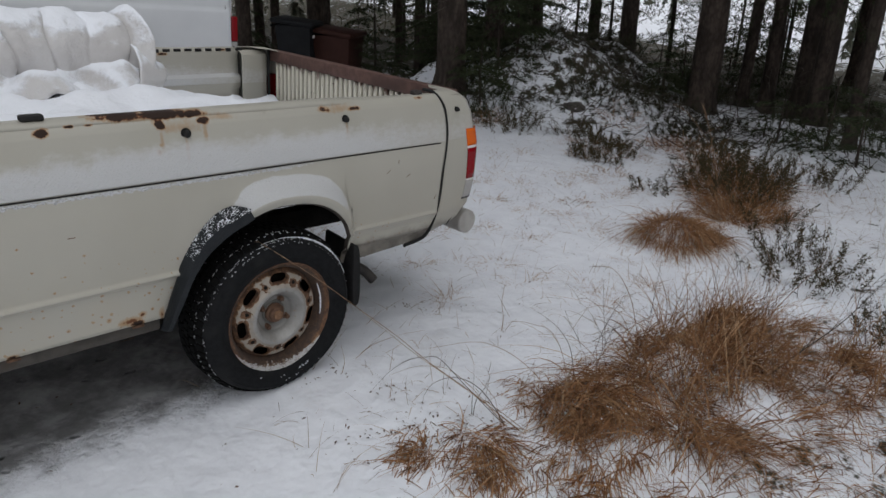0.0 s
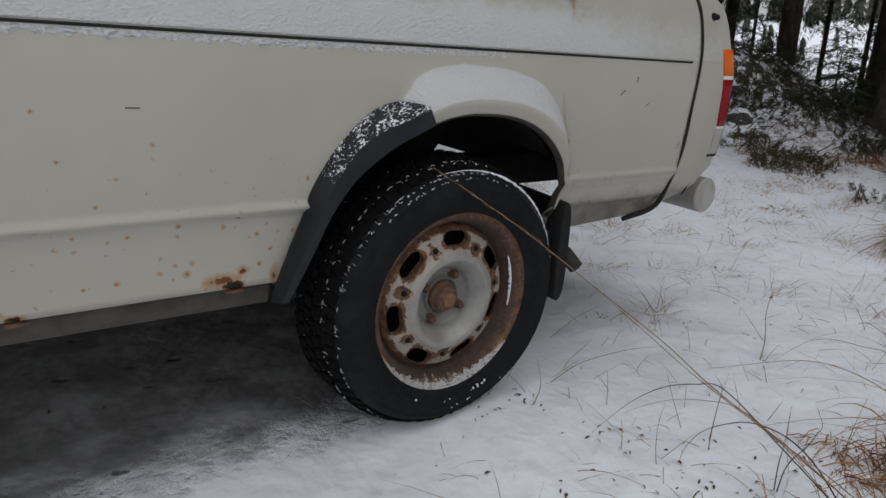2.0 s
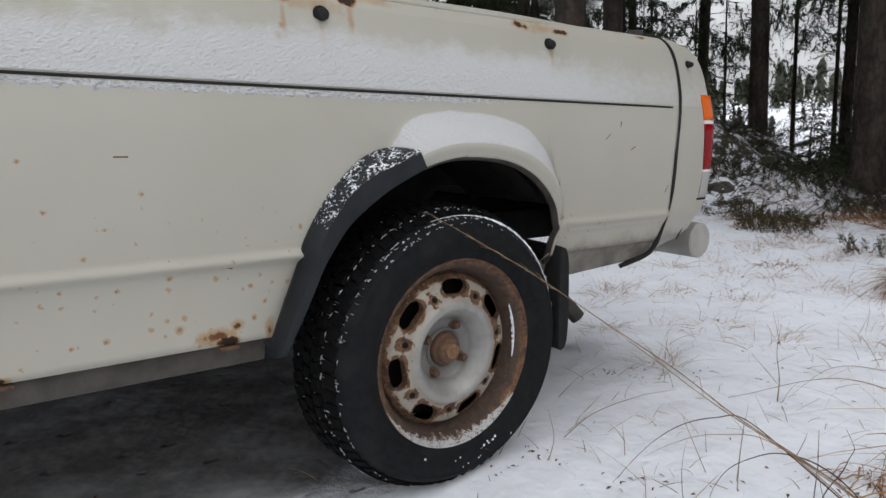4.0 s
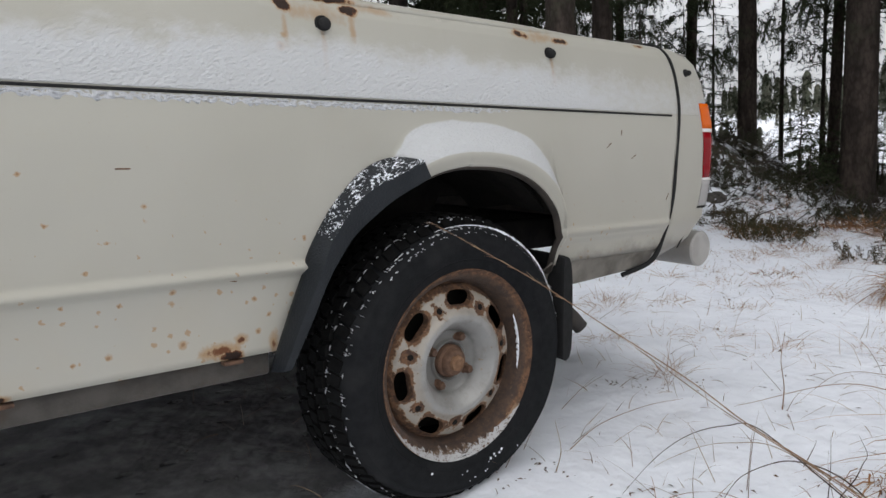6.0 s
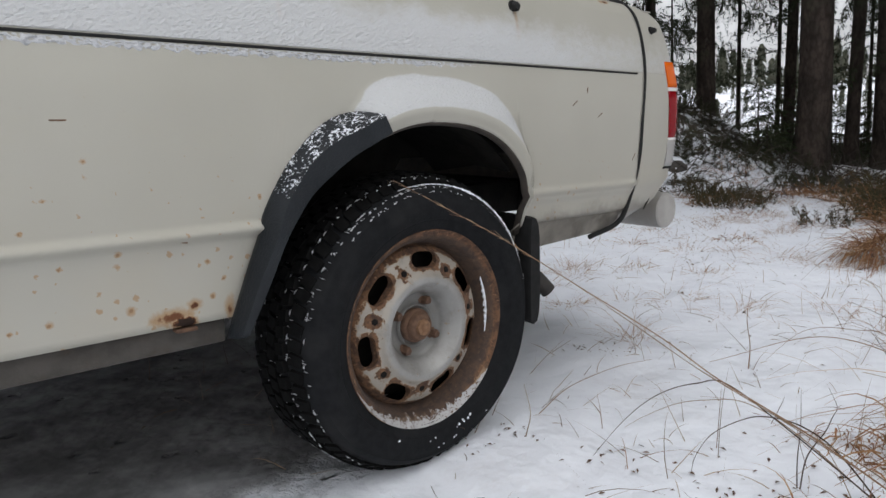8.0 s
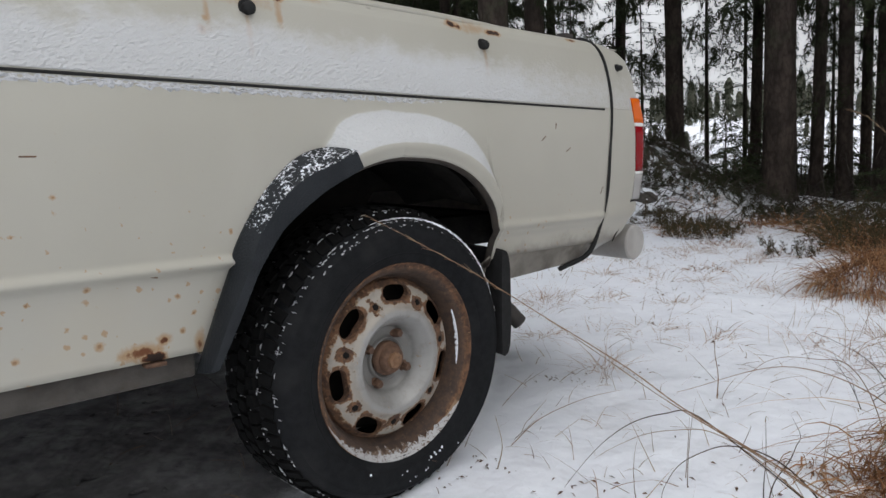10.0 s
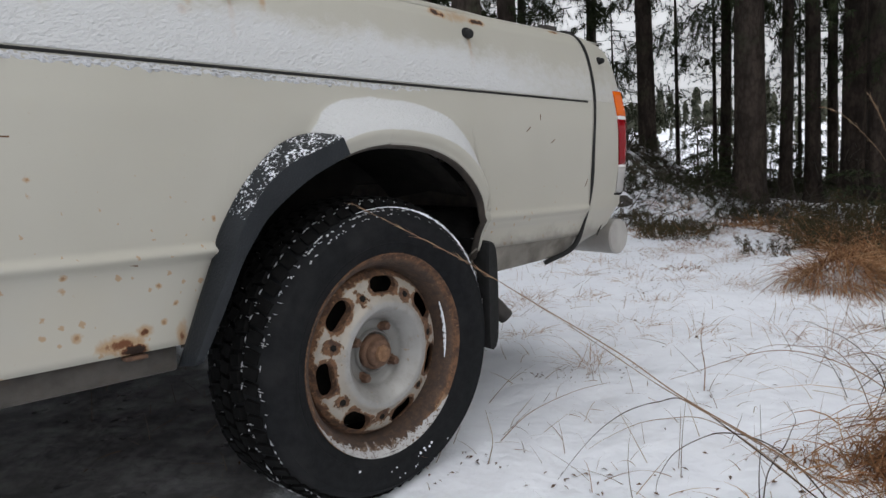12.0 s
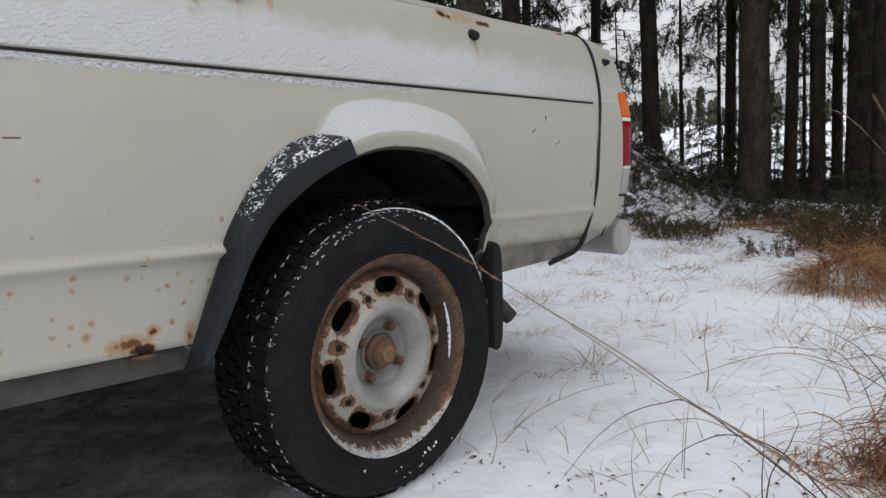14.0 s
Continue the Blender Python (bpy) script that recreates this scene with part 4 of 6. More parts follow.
            bmesh.ops.create_cube(bm, size=1.0, matrix=m @ Matrix.Diagonal((0.011, (y1 - y0), 0.0195, 1)))
    for v in bm.verts:
        v.co = Vector(sag(v.co))
    part("tread", bm, TREAD, tyre, "coarse tread with snow in the grooves", shade=False)["kind"] = "stuff"
    return disc


rear = wheel()
rear.location = (0, 0, 0.28)


def wheel_snow():
    """Snow caught in the rim's lower lip, on the shoulder and on the sidewall."""
    for a0, a1, full in ((204, 324, 1.0), (-14, 27, 0.55)):
        rows = []
        for a in np.radians(np.linspace(a0, a1, 90)):
            deg = math.degrees(a)
            w = full * max(0.0, math.sin(math.pi * (deg - a0) / (a1 - a0))) ** 0.6 * min(1.0, 0.8 + 0.55 * lump(a * 17, 2.0, 1.0))
            d = max(0.0, 0.004 + 0.006 * lump(a * 9, 0, 3.0)) * w + 0.0002
            c, s = math.cos(a), math.sin(a)
            if full == 1.0:
                rs = [0.1840 - (0.1840 - q) * w ** 1.6 for q in (0.1840, 0.1795, 0.1745, 0.1700, 0.1660, 0.1625)]
                prof = [(q - d * 0.5 * (k > 1), float(np.interp(q, [0.158, 0.1615, 0.1645, 0.168, 0.1725, 0.1775, 0.1812, 0.184], [0.006, -0.006, -0.016, -0.024, -0.0275, -0.030, -0.0355, -0.0385])) - 0.0012 - 0.002 * w * (k < 2)) for k, q in enumerate(rs)]
            else:
                prof = [(0.1664, -0.019), (0.1660 - 1.4 * d, -0.019), (0.1652 - 1.6 * d, -0.019 + 0.010 * w), (0.1665, -0.0185 + 0.019 * w)]
            rows.append([(r * c, y, r * s) for r, y in prof])
        sheet("rim_snow", rows, SNOWY if full < 1 else RIM_FROST, rear, "snow packed in the rim's lower lip" if full == 1.0 else "streak of snow in the rim's well")
    rnd = np.random.default_rng(4)
    vs, fs = [], []
    for k in range(330):
        a = rnd.uniform(8, 150)
        if rnd.uniform() > math.sin(math.pi * (a - 8) / 142) ** 0.6 * (0.55 + 0.9 * lump(a * 0.12, 2.0, 1.0)):
            continue
        a = math.radians(a)
        r, y = ((0.2615 + rnd.normal(0, 0.0010), -0.0365) if k % 5 < 3 else (0.2535 + rnd.normal(0, 0.0012), -0.0455))
        if a < math.radians(75) and k % 5 < 3:
            r += 0.003
        da, dr = rnd.uniform(0.004, 0.016), rnd.uniform(0.0003, 0.0012)
        i = len(vs)
        for aa, rr, yy in ((a - da, r, y), (a, r - dr, y - 0.0012), (a + da, r, y), (a, r + dr, y + 0.0022), (a, r, y - 0.0014)):
            vs.append((rr * math.cos(aa), yy, rr * math.sin(aa)))
        fs += [(i, i + 1, i + 4), (i + 1, i + 2, i + 4), (i + 2, i + 3, i + 4), (i + 3, i, i + 4)]
    # crumbs in the tread's grooves, on the side that faced the wind
    for k in range(300):
        a = math.radians(rnd.uniform(78, 232))
        y0 = rnd.choice([-0.034, -0.002, 0.026, 0.052, 0.080])
        along = rnd.uniform() < 0.55
        r = 0.2775 if y0 > -0.03 else 0.2650
        da, dy = (rnd.uniform(0.006, 0.024), 0.0007) if along else (0.0026, rnd.uniform(0.003, 0.010))
        yc, i, tilt = y0 + (0 if along else rnd.uniform(-0.012, 0.012)), len(vs), rnd.normal(0, 0.002)
        for aa, rr, yy in ((a - da, r, yc - tilt), (a, r, yc - dy), (a + da, r, yc + tilt), (a, r, yc + dy), (a, r + 0.0022, yc)):
            vs.append((rr * math.cos(aa), yy, rr * math.sin(aa)))
        fs += [(i, i + 1, i + 4), (i + 1, i + 2, i + 4), (i + 2, i + 3, i + 4), (i + 3, i, i + 4)]
    for a0, a1, rr, yy, size in ((20, 104, 0.2660, -0.0305, 1.0), (32, 118, 0.2755, -0.0090, 0.6)):
        rows = []
        for a in np.radians(np.linspace(a0, a1, 220)):
            deg = math.degrees(a)
            w = max(0.02, size * math.sin(math.pi * min(1.0, (deg - a0 + 1) / (a1 - a0 + 2))) ** 0.6 * (0.7 + 1.2 * lump(a * 34, rr * 50, 1.0)) * float(smooth(a1, a1 - 45, deg)))
            c, s = math.cos(a), math.sin(a)
            rows.append([((rr - 0.0035 * w) * c, yy - 0.0055 * w, (rr - 0.0035 * w) * s), ((rr + 0.001) * c, yy - 0.004 * w, (rr + 0.001) * s), ((rr + 0.003 * w) * c, yy + 0.001, (rr + 0.003 * w) * s), ((rr + 0.002 * w) * c, yy + 0.006 * w, (rr + 0.002 * w) * s)])
        sheet("shoulder_snow", rows, SNOWY, rear, "thin line of snow on the tyre shoulder")
    from_lists("tyre_snow", vs, fs, OLDSNOW, rear, "broken line of snow on the tyre shoulder")["kind"] = "stuff"
    rnd = random.Random(8)
    for k in range(22):
        a = math.radians(rnd.gauss(291, 8)) if k < 16 else math.radians(rnd.uniform(235, 300))
        r = rnd.gauss(0.215, 0.010)
        bm = bmesh.new()
        bmesh.ops.create_icosphere(bm, subdivisions=1, radius=rnd.uniform(0.0012, 0.0034))
        for v in bm.verts:
            v.co = Vector((v.co.x * rnd.uniform(0.7, 1.4), v.co.y * 0.5, v.co.z * rnd.uniform(0.6, 1.3)))
        part("snow_fleck", bm, SNOWY, rear).location = (r * math.cos(a), -0.0495, r * math.sin(a))


def put_wheel(x, flip):
    ob = copy_thing(rear, pose(x, 2 * W_MID if flip else 0, 0.28, 0, 0, 180 if flip else 0))
    return ob


put_wheel(-2.625, False)
put_wheel(0, True)
put_wheel(-2.625, True)
wheel_snow()


# ---- cab, ahead of the bed ----
def cab():
    def hull(sections):
        rows = []
        for x, zlo, zhi, tuck in sections:
            row = []
            for k in np.linspace(0, 1, 20):
                z = zlo + (zhi - zlo) * min(1.0, k * 1.35)
                y = side_y(-0.9, min(z, 0.92)) if z < 0.92 else 0.05 + tuck * (z - 0.92)
                if k * 1.35 > 1.0:
                    f = (k * 1.35 - 1.0) / 0.35
                    y += (W_MID - y) * f
                    z += 0.02 * math.sin(f * math.pi / 2)
                row.append((x, y, z))
            rows.append(row + [(a, 2 * W_MID - b, c) for a, b, c in row[::-1]])
        return rows
    sheet("cab", hull([(-1.06, 0.36, 0.95, 0.4), (-1.062, 0.36, 1.30, 0.4), (-1.12, 0.36, 1.39, 0.4), (-1.5, 0.36, 1.40, 0.4), (-1.9, 0.36, 1.38, 0.4), (-2.02, 0.36, 1.33, 0.4), (-2.45, 0.36, 0.95, 0.2), (-2.9, 0.36, 0.90, 0.2), (-3.3, 0.36, 0.82, 0.2), (-3.42, 0.40, 0.74, 0.2), (-3.43, 0.42, 0.60, 0.2)]), WHITE, truck, "cream-white cab")
    sheet("windscreen", [[(x, y, z) for y in np.linspace(0.24, 2 * W_MID - 0.24, 6)] for x, z in ((-2.10, 1.30), (-2.42, 1.00))], GLASS, truck, thick=0.004)
    for s in (0, 1):
        f = (lambda y: 2 * W_MID - y) if s else (lambda y: y)
        sheet("side_window", [[(-1.25, f(0.055), 0.98), (-2.25, f(0.055), 0.98)], [(-1.30, f(0.20), 1.33), (-1.98, f(0.20), 1.30)]], GLASS, truck, thick=0.004)
    part("front_bumper", boxed((-3.50, 0.06, 0.36), (-3.40, 2 * W_MID - 0.06, 0.46), 0.02), RUBBER, truck)


cab()


# ---- what lies in the bed ----
def bed_snow():
    xs, ys = np.linspace(-1.0, 0.85, 80), np.linspace(0.11, 2 * W_MID - 0.11, 60)
    def h(x, y):
        z = 0.69 + 0.145 * float(smooth(0.72, 0.15, x)) * float(smooth(1.35, 0.85, y)) + 0.02 * float(smooth(0.2, -0.4, x))
        z += 0.040 * lump(x, y, 5.0) + 0.022 * lump(x, y, 12.0, 4.0) + 0.012 * abs(lump(x, y, 25.0, 4.0))
        return z + 0.060 * float(smooth(0.48, 0.14, y)) * float(smooth(0.55, 0.1, x)) - 0.03 * float(smooth(0.02, -0.25, x)) * float(smooth(0.4, 0.55, y))
    def deep(x, y):
        z = h(x, y) + 0.085 * float(smooth(0.12, -0.12, x)) * float(smooth(0.95, 0.60, y)) * float(smooth(0.15, 0.42, y)) * (0.8 + 0.5 * lump(x, y, 7.0, 1.0))
        # it slumps against the bed's wall
        cap = 0.918 + 0.02 * lump(x, y, 9.0, 2.0)
        return min(z, cap + 0.35 * max(0.0, y - 0.14)) - 0.01 * float(smooth(0.16, 0.11, y))
    ob = sheet("snow_load", [[(x, 0.112, 0.68)] + [(x, y, deep(x, y)) for y in ys] for x in xs], SNOWY)
    ob.matrix_world = TRUCK
    return tagged(ob, "lumpy snow filling the load bed", "snow")


bed_snow()


def tarp():
    root = empty("rolled_tarp", TRUCK @ pose(-0.5, 0.8, 0.86))
    tagged(root, "rolled greyish-white fleece tarp with snow in the bed", "tarp")
    back = pose(0.5, -0.8, -0.86)
    def sh(name, rows, label):
        ob = sheet(name, rows, TARP, root, label, thick=0.008)
        ob.matrix_basis = back
    rows = []
    for i in range(110):
        u = i / 109
        x = -0.055 - 0.95 * u
        cen = (0.86 - 0.10 * u, 0.985 + 0.055 * u)
        pinch = 0.011 * math.exp(-(((u * 7.6) % 1.0 - 0.5) / 0.055) ** 2)
        row = []
        for a in np.linspace(0, 2 * np.pi, 56):
            r = 0.142 - pinch + 0.018 * lump(a * 1.2, u * 9, 1.0) + 0.008 * lump(a * 4, u * 26, 1.0, 3)
            if u < 0.06:
                r += 0.035 * (0.06 - u) / 0.06
            row.append((x + 0.012 * math.sin(a * 3 + u * 9), cen[0] + r * math.cos(a) * 1.1, cen[1] + r * math.sin(a)))
        rows.append(row)
    sh("roll", rows, "bulging roll tied at intervals")
    rows = []
    for i in range(70):
        u = i / 69
        row = []
        for v in np.linspace(0, 1, 40):
            x = -0.06 - 0.85 * u - 0.10 * v * (1 - u)
            y = 0.80 - 0.30 * v + 0.05 * math.sin(u * 5)
            z = 1.02 - 0.03 * u - 0.03 * v - 0.10 * v * v - 0.05 * float(smooth(0.08, 0.0, u)) + 0.034 * math.sin(u * 11 + v * 4) * v * (1 - 0.4 * v) + 0.085 * lump(u * 4, v * 2.5, 1.0, 6) + 0.030 * lump(u * 8, v * 4, 1.0, 2) - 0.022 * abs(lump(u * 9 + v * 3, v * 4, 1.0, 9))
            row.append((x, y, z))
        rows.append(row)
    sh("fold", rows, "loose fold lying over the snow")
    rows = []
    for i in range(40):
        a = math.pi * (0.15 + 1.3 * i / 39)
        rows.append([(-0.02 - 0.12 * v + 0.03 * math.sin(a), 0.76 + (0.08 + 0.09 * v) * math.cos(a), 0.915 + (0.045 + 0.085 * v) * math.sin(a) + 0.01 * lump(a * 3, v * 5, 1.0)) for v in np.linspace(0, 1, 14)])
    sh("collar", rows, "crumpled open end of the tarp")


tarp()


# ---- neighbours: a white van and two bins ----
def van():
    root = empty("white_van", pose(1.135, 2.27, -0.025, 0, 4.0, 0))
    tagged(root, "tall white panel van parked beside the truck", "van")
    zs = [0.32, 0.45, 0.60, 0.75, 0.88, 0.98, 1.06, 1.075, 1.085, 1.10, 1.16, 1.235, 1.25, 1.262, 1.275, 1.30, 1.5, 1.75, 2.0, 2.2, 2.32, 2.38]
    ys = [0.06, 0.03, 0.015, 0.005, 0.0, 0.0, 0.0, 0.004, 0.010, 0.012, 0.012, 0.016, 0.024, 0.034, 0.038, 0.042, 0.06, 0.09, 0.13, 0.18, 0.26, 0.45]
    xs = np.concatenate([np.linspace(-4.6, -0.35, 30), np.linspace(-0.30, -0.06, 10), np.linspace(-0.045, 0.0, 8)])
    def back(z):
        return -0.05 * float(smooth(1.1, 2.4, z)) - 0.10 * float(smooth(2.1, 2.4, z))
    for flip in (False, True):
        rows = []
        for x in xs:
            row = []
            for y, z in zip(ys, zs):
                fade = float(smooth(-0.30, -0.20, x))
                if 1.2 < z < 1.4:
                    y = y + (0.030 - y) * fade * 0.8
                yy = y + 0.05 * float(smooth(-0.055, 0.0, x)) ** 2
                row.append((x + back(z) * float(smooth(-1.0, 0.0, x)), 1.9 - yy if flip else yy, z))
            rows.append(row)
        sheet("side", rows, VAN, root, "white ribbed van side with snow on the ledge", thick=0.004)
    sheet("rear", [[(back(z) - 0.001, y, z) for y in np.linspace(0.05, 1.85, 8)] for z in zs], VAN, root, thick=0.004)
    sheet("roof", [[(x, y, 2.38 + 0.03 * math.sin((y - 0.45))) for y in np.linspace(0.45, 1.45, 8)] for x in (-4.6, -2.5, -0.15)], VAN, root, thick=0.004)
    part("front", boxed((-5.3, 0.05, 0.35), (-4.58, 1.85, 1.5), 0.12, 3), VAN, root)
    lampv = part("rear_lamp", boxed((-0.028, 0.002, 0.90), (0.014, 0.10, 1.045), 0.006), RED, root, "red rear lamp")
    part("lower_lens", boxed((-0.026, 0.004, 0.855), (0.012, 0.10, 0.898), 0.005), CLEAR, lampv, "smoky lower lens")
    part("door_seam", tube([(-0.062 + back(z), 0.001 + np.interp(z, zs, ys), z) for z in np.linspace(0.5, 2.25, 24)], 0.0025, 6), RUBBER, root)
    part("hinge", boxed((-0.055, 0.012, 1.21), (-0.022, 0.035, 1.285), 0.004), VAN, root, "white door hinge")
    sheet("ledge_snow", [[(x, np.interp(z, zs, ys) - 0.010 * w * max(0.12, 0.5 + lump(x * 4, 0, 1.0, 2)), z + 0.006 * lump(x * 7, z * 20, 1.0)) for z, w in ((1.245, 0), (1.256, 0.6), (1.272, 1.6), (1.292, 1.2), (1.315, 0))] for x in np.linspace(-2.6, -0.30, 90)], SNOWY, root, "ridge of snow along the van's ledge")
    for x in (-0.95, -4.0):
        for y in (0.02, 1.68):
            sheet("wheel", lathe([(0.0, 0.0), (0.20, 0.0), (0.33, 0.02), (0.34, 0.1), (0.33, 0.2), (0.0, 0.2)], 32), RUBBER, root, closed=True).location = (x, y, 0.33)


van()


def bin_(x, y, turn, h, w, mat, label):
    root = empty("wheelie_bin", pose(x, y, height(x, y) - 0.03, 0, 0, turn))
    tagged(root, label, "bin", group="bins at the edge of the wood")
    bm = bmesh.new()
    box(bm, (-w / 2, -w / 2, 0.06), (w / 2, w / 2, h), 0.02)
    for v in bm.verts:
        if v.co.z < h / 2:
            v.co.x *= 0.80
            v.co.y *= 0.78
    part("body", bm, mat, root)
    bm = boxed((-w / 2 - 0.02, -w / 2 - 0.03, h), (w / 2 + 0.02, w / 2 + 0.04, h + 0.05), 0.018, 3)
    for v in bm.verts:
        v.co.z += 0.05 * (v.co.y / w)
    part("lid", bm, mat, root)
    part("handle", tube([(-w / 2 + 0.04, w / 2 + 0.05, h - 0.01), (w / 2 - 0.04, w / 2 + 0.05, h - 0.01)], 0.014, 8), BIN_BLACK, root)
    for s in (-1, 1):
        sheet("wheel", lathe([(0.0, 0.0), (0.09, 0.0), (0.1, 0.015), (0.1, 0.045), (0.0, 0.045)], 20, "y"), RUBBER, root, closed=True).matrix_basis = pose(s * w * 0.40, w * 0.42, 0.10, 0, 0, 90)
    return root


b = bin_(3.57, 5.22, 38, 0.72, 0.40, BIN_BLACK, "black plastic wheelie bin at the forest edge")
part("label_plate", boxed((-0.10, -0.206, 0.58), (-0.03, -0.19, 0.61), 0.002, 1), LAMPWHITE, b)
bin_(3.93, 4.97, 30, 0.62, 0.45, BIN_BROWN, "reddish-brown plastic wheelie bin with a dark lid")


# ---- trees ----
def strips(name, base, way, length, width, droop, mat, levels=5, seed=0, label="", curl=0.0):
    """Many thin blades: base points, ways, lengths, widths and how far each tip sinks."""
    rnd = np.random.default_rng(seed)
    n = len(base)
    base, way = np.asarray(base, float), np.asarray(way, float)
    way = way / np.linalg.norm(way, axis=1, keepdims=True)
    t = np.linspace(0, 1, levels)[None, :, None]
    ln = np.asarray(length, float)[:, None, None]
    dr = np.asarray(droop, float)[:, None, None]
    mid = base[:, None, :] + way[:, None, :] * ln * t
    mid[:, :, 2] -= (dr * ln * t ** 2)[:, :, 0]
    if curl:
        c = rnd.normal(0, curl, (n, 1, 2))
        mid[:, :, :2] += c * ln * t ** 2
    a = rnd.uniform(0, 2 * np.pi, n)
    side = np.stack([np.cos(a), np.sin(a), np.zeros(n)], -1)
    side = np.cross(way, np.cross(side, way))
    side /= np.linalg.norm(side, axis=1, keepdims=True) + 1e-9
    w = np.asarray(width, float)[:, None, None] * (1 - 0.85 * t ** 1.5)
    pts = np.stack([mid - side[:, None, :] * w / 2, mid + side[:, None, :] * w / 2], 2).reshape(-1, 3)
    per = levels * 2
    f = np.array([(2 * k, 2 * k + 1, 2 * k + 3, 2 * k + 2) for k in range(levels - 1)])
    faces = (np.arange(n)[:, None, None] * per + f[None]).reshape(-1, 4)
    return from_lists(name, pts, faces, mat, label=label)


def needle_cloud(branches, rnd, size=0.06, dense=260, width=0.014, hang=0.5):
    """Triangles along drooping boughs: each bough is (start, way, length, droop)."""
    vs = []
    for p, d, ln, droop in branches:
        n = max(8, int(dense * ln))
        d = np.asarray(d, float) / np.linalg.norm(d)
        sd = np.cross(d, (0, 0, 1.0))
        sd /= np.linalg.norm(sd) + 1e-9
        t = rnd.uniform(0.12, 1, n)
        # the needles sit on side twigs
        tw = rnd.integers(0, max(4, int(ln * 11)), n)
        tt = (tw + 0.5) / max(4, int(ln * 11))
        tt = np.clip(tt + rnd.normal(0, 0.008, n), 0.08, 1)
        s = rnd.uniform(-1, 1, n) * (0.10 + 0.32 * ln * (1 - tt) * tt ** 0.3 * 1.6)
        c = np.asarray(p) + d * (ln * tt + 0.5 * np.abs(s))[:, None] + sd * s[:, None]
        c[:, 2] -= droop * ln * tt ** 2 + hang * np.abs(s) + rnd.uniform(0, 0.02, n)
        w = sd * np.sign(s)[:, None] * 0.7 + d * 0.6 + rnd.normal(0, 0.45, (n, 3)) + np.array([0, 0, -0.45])
        w /= np.linalg.norm(w, axis=1, keepdims=True)
        q = np.cross(w, rnd.normal(0, 1, (n, 3)))
        q /= np.linalg.norm(q, axis=1, keepdims=True) + 1e-9
        ls = size * rnd.uniform(0.6, 1.3, (n, 1))
        vs.append(np.stack([c - q * width / 2, c + q * width / 2, c + w * ls], 1))
    return np.concatenate(vs).reshape(-1, 3)


def curtain(branches, rnd, size=0.042, width=0.009, drop=0.26):
    """Boughs with side twigs hanging from them, set with needles."""
    vs = []
    for p, d, ln, droop in branches:
        d = np.asarray(d, float) / np.linalg.norm(d)
        sd = np.cross(d, (0, 0, 1.0))
        sd /= np.linalg.norm(sd) + 1e-9
        m = max(5, int(ln * 15))
        tt = np.sort(rnd.uniform(0.2, 1.0, m))
        hang = drop * rnd.uniform(0.25, 1.2, m) * (1.15 - 0.6 * tt)
        off = rnd.normal(0, 0.07, m)
        n = 30
        h = rnd.uniform(0, 1, (m, n))
        x = ln * tt[:, None] + 0.06 * h
        s = off[:, None] * (0.3 + h)
        c = np.asarray(p) + d * x[..., None] + sd * s[..., None] + rnd.normal(0, 0.008, (m, n, 3))
        c[..., 2] -= (droop * ln * tt ** 2)[:, None] + hang[:, None] * h
        w = rnd.normal(0, 0.5, (m, n, 3)) + np.array([0, 0, -0.7])
        w /= np.linalg.norm(w, axis=-1, keepdims=True)
        q = np.cross(w, rnd.normal(0, 1, (m, n, 3)))
        q /= np.linalg.norm(q, axis=-1, keepdims=True) + 1e-9
        tri = np.stack([c - q * width / 2, c + q * width / 2, c + w * size * rnd.uniform(0.6, 1.3, (m, n, 1))], -2)
        vs.append(tri.reshape(-1, 3))
        # the bough itself
        k = np.linspace(0, 1, 7)
        b = np.asarray(p) + d * (ln * k)[:, None]
        b[:, 2] -= droop * ln * k ** 2
        t = 0.010 * (1.1 - k)[:, None] * np.array([0, 0, 1.0])
        vs.append(np.stack([b[:-1] - t[:-1], b[:-1] + t[:-1], b[1:]], 1).reshape(-1, 3))
    return np.concatenate(vs)


def tri_object(name, pts, mat, parent=None, label=""):
    n = len(pts) // 3
    return from_lists(name, pts, np.arange(3 * n).reshape(-1, 3), mat, parent, label, shade=False)


def trunk_mesh(h, d, rnd, sides=16, rings=26, flare=0.45):
    rows = []
    ph = rnd.uniform(0, 6.28, 4)
    zs = np.concatenate([np.linspace(-0.15, 0.6, 9), np.linspace(0.75, h, rings - 9)])
    wob = rnd.normal(0, 0.012, (rings, 2)).cumsum(0) * d * 1.2
    for k, z in enumerate(zs):
        r = d / 2 * max(0.05, 1 - z / (h * 1.03)) ** 0.75 * (1 + flare * math.exp(-max(z, 0) / 0.14))
        row = []
        for a in np.linspace(0, 2 * np.pi, sides, endpoint=False):
            root = 1 + 0.22 * math.exp(-max(z, 0) / 0.12) * math.sin(4 * a + ph[0]) + 0.03 * math.sin(3 * a + ph[1]) + 0.03 * math.sin(7 * a + ph[2] + z * 3)
            row.append((wob[k, 0] + r * root * math.cos(a), wob[k, 1] + r * root * math.sin(a), z))
        rows.append(row)
    pts = np.array(rows)
    return pts.transpose(1, 0, 2)


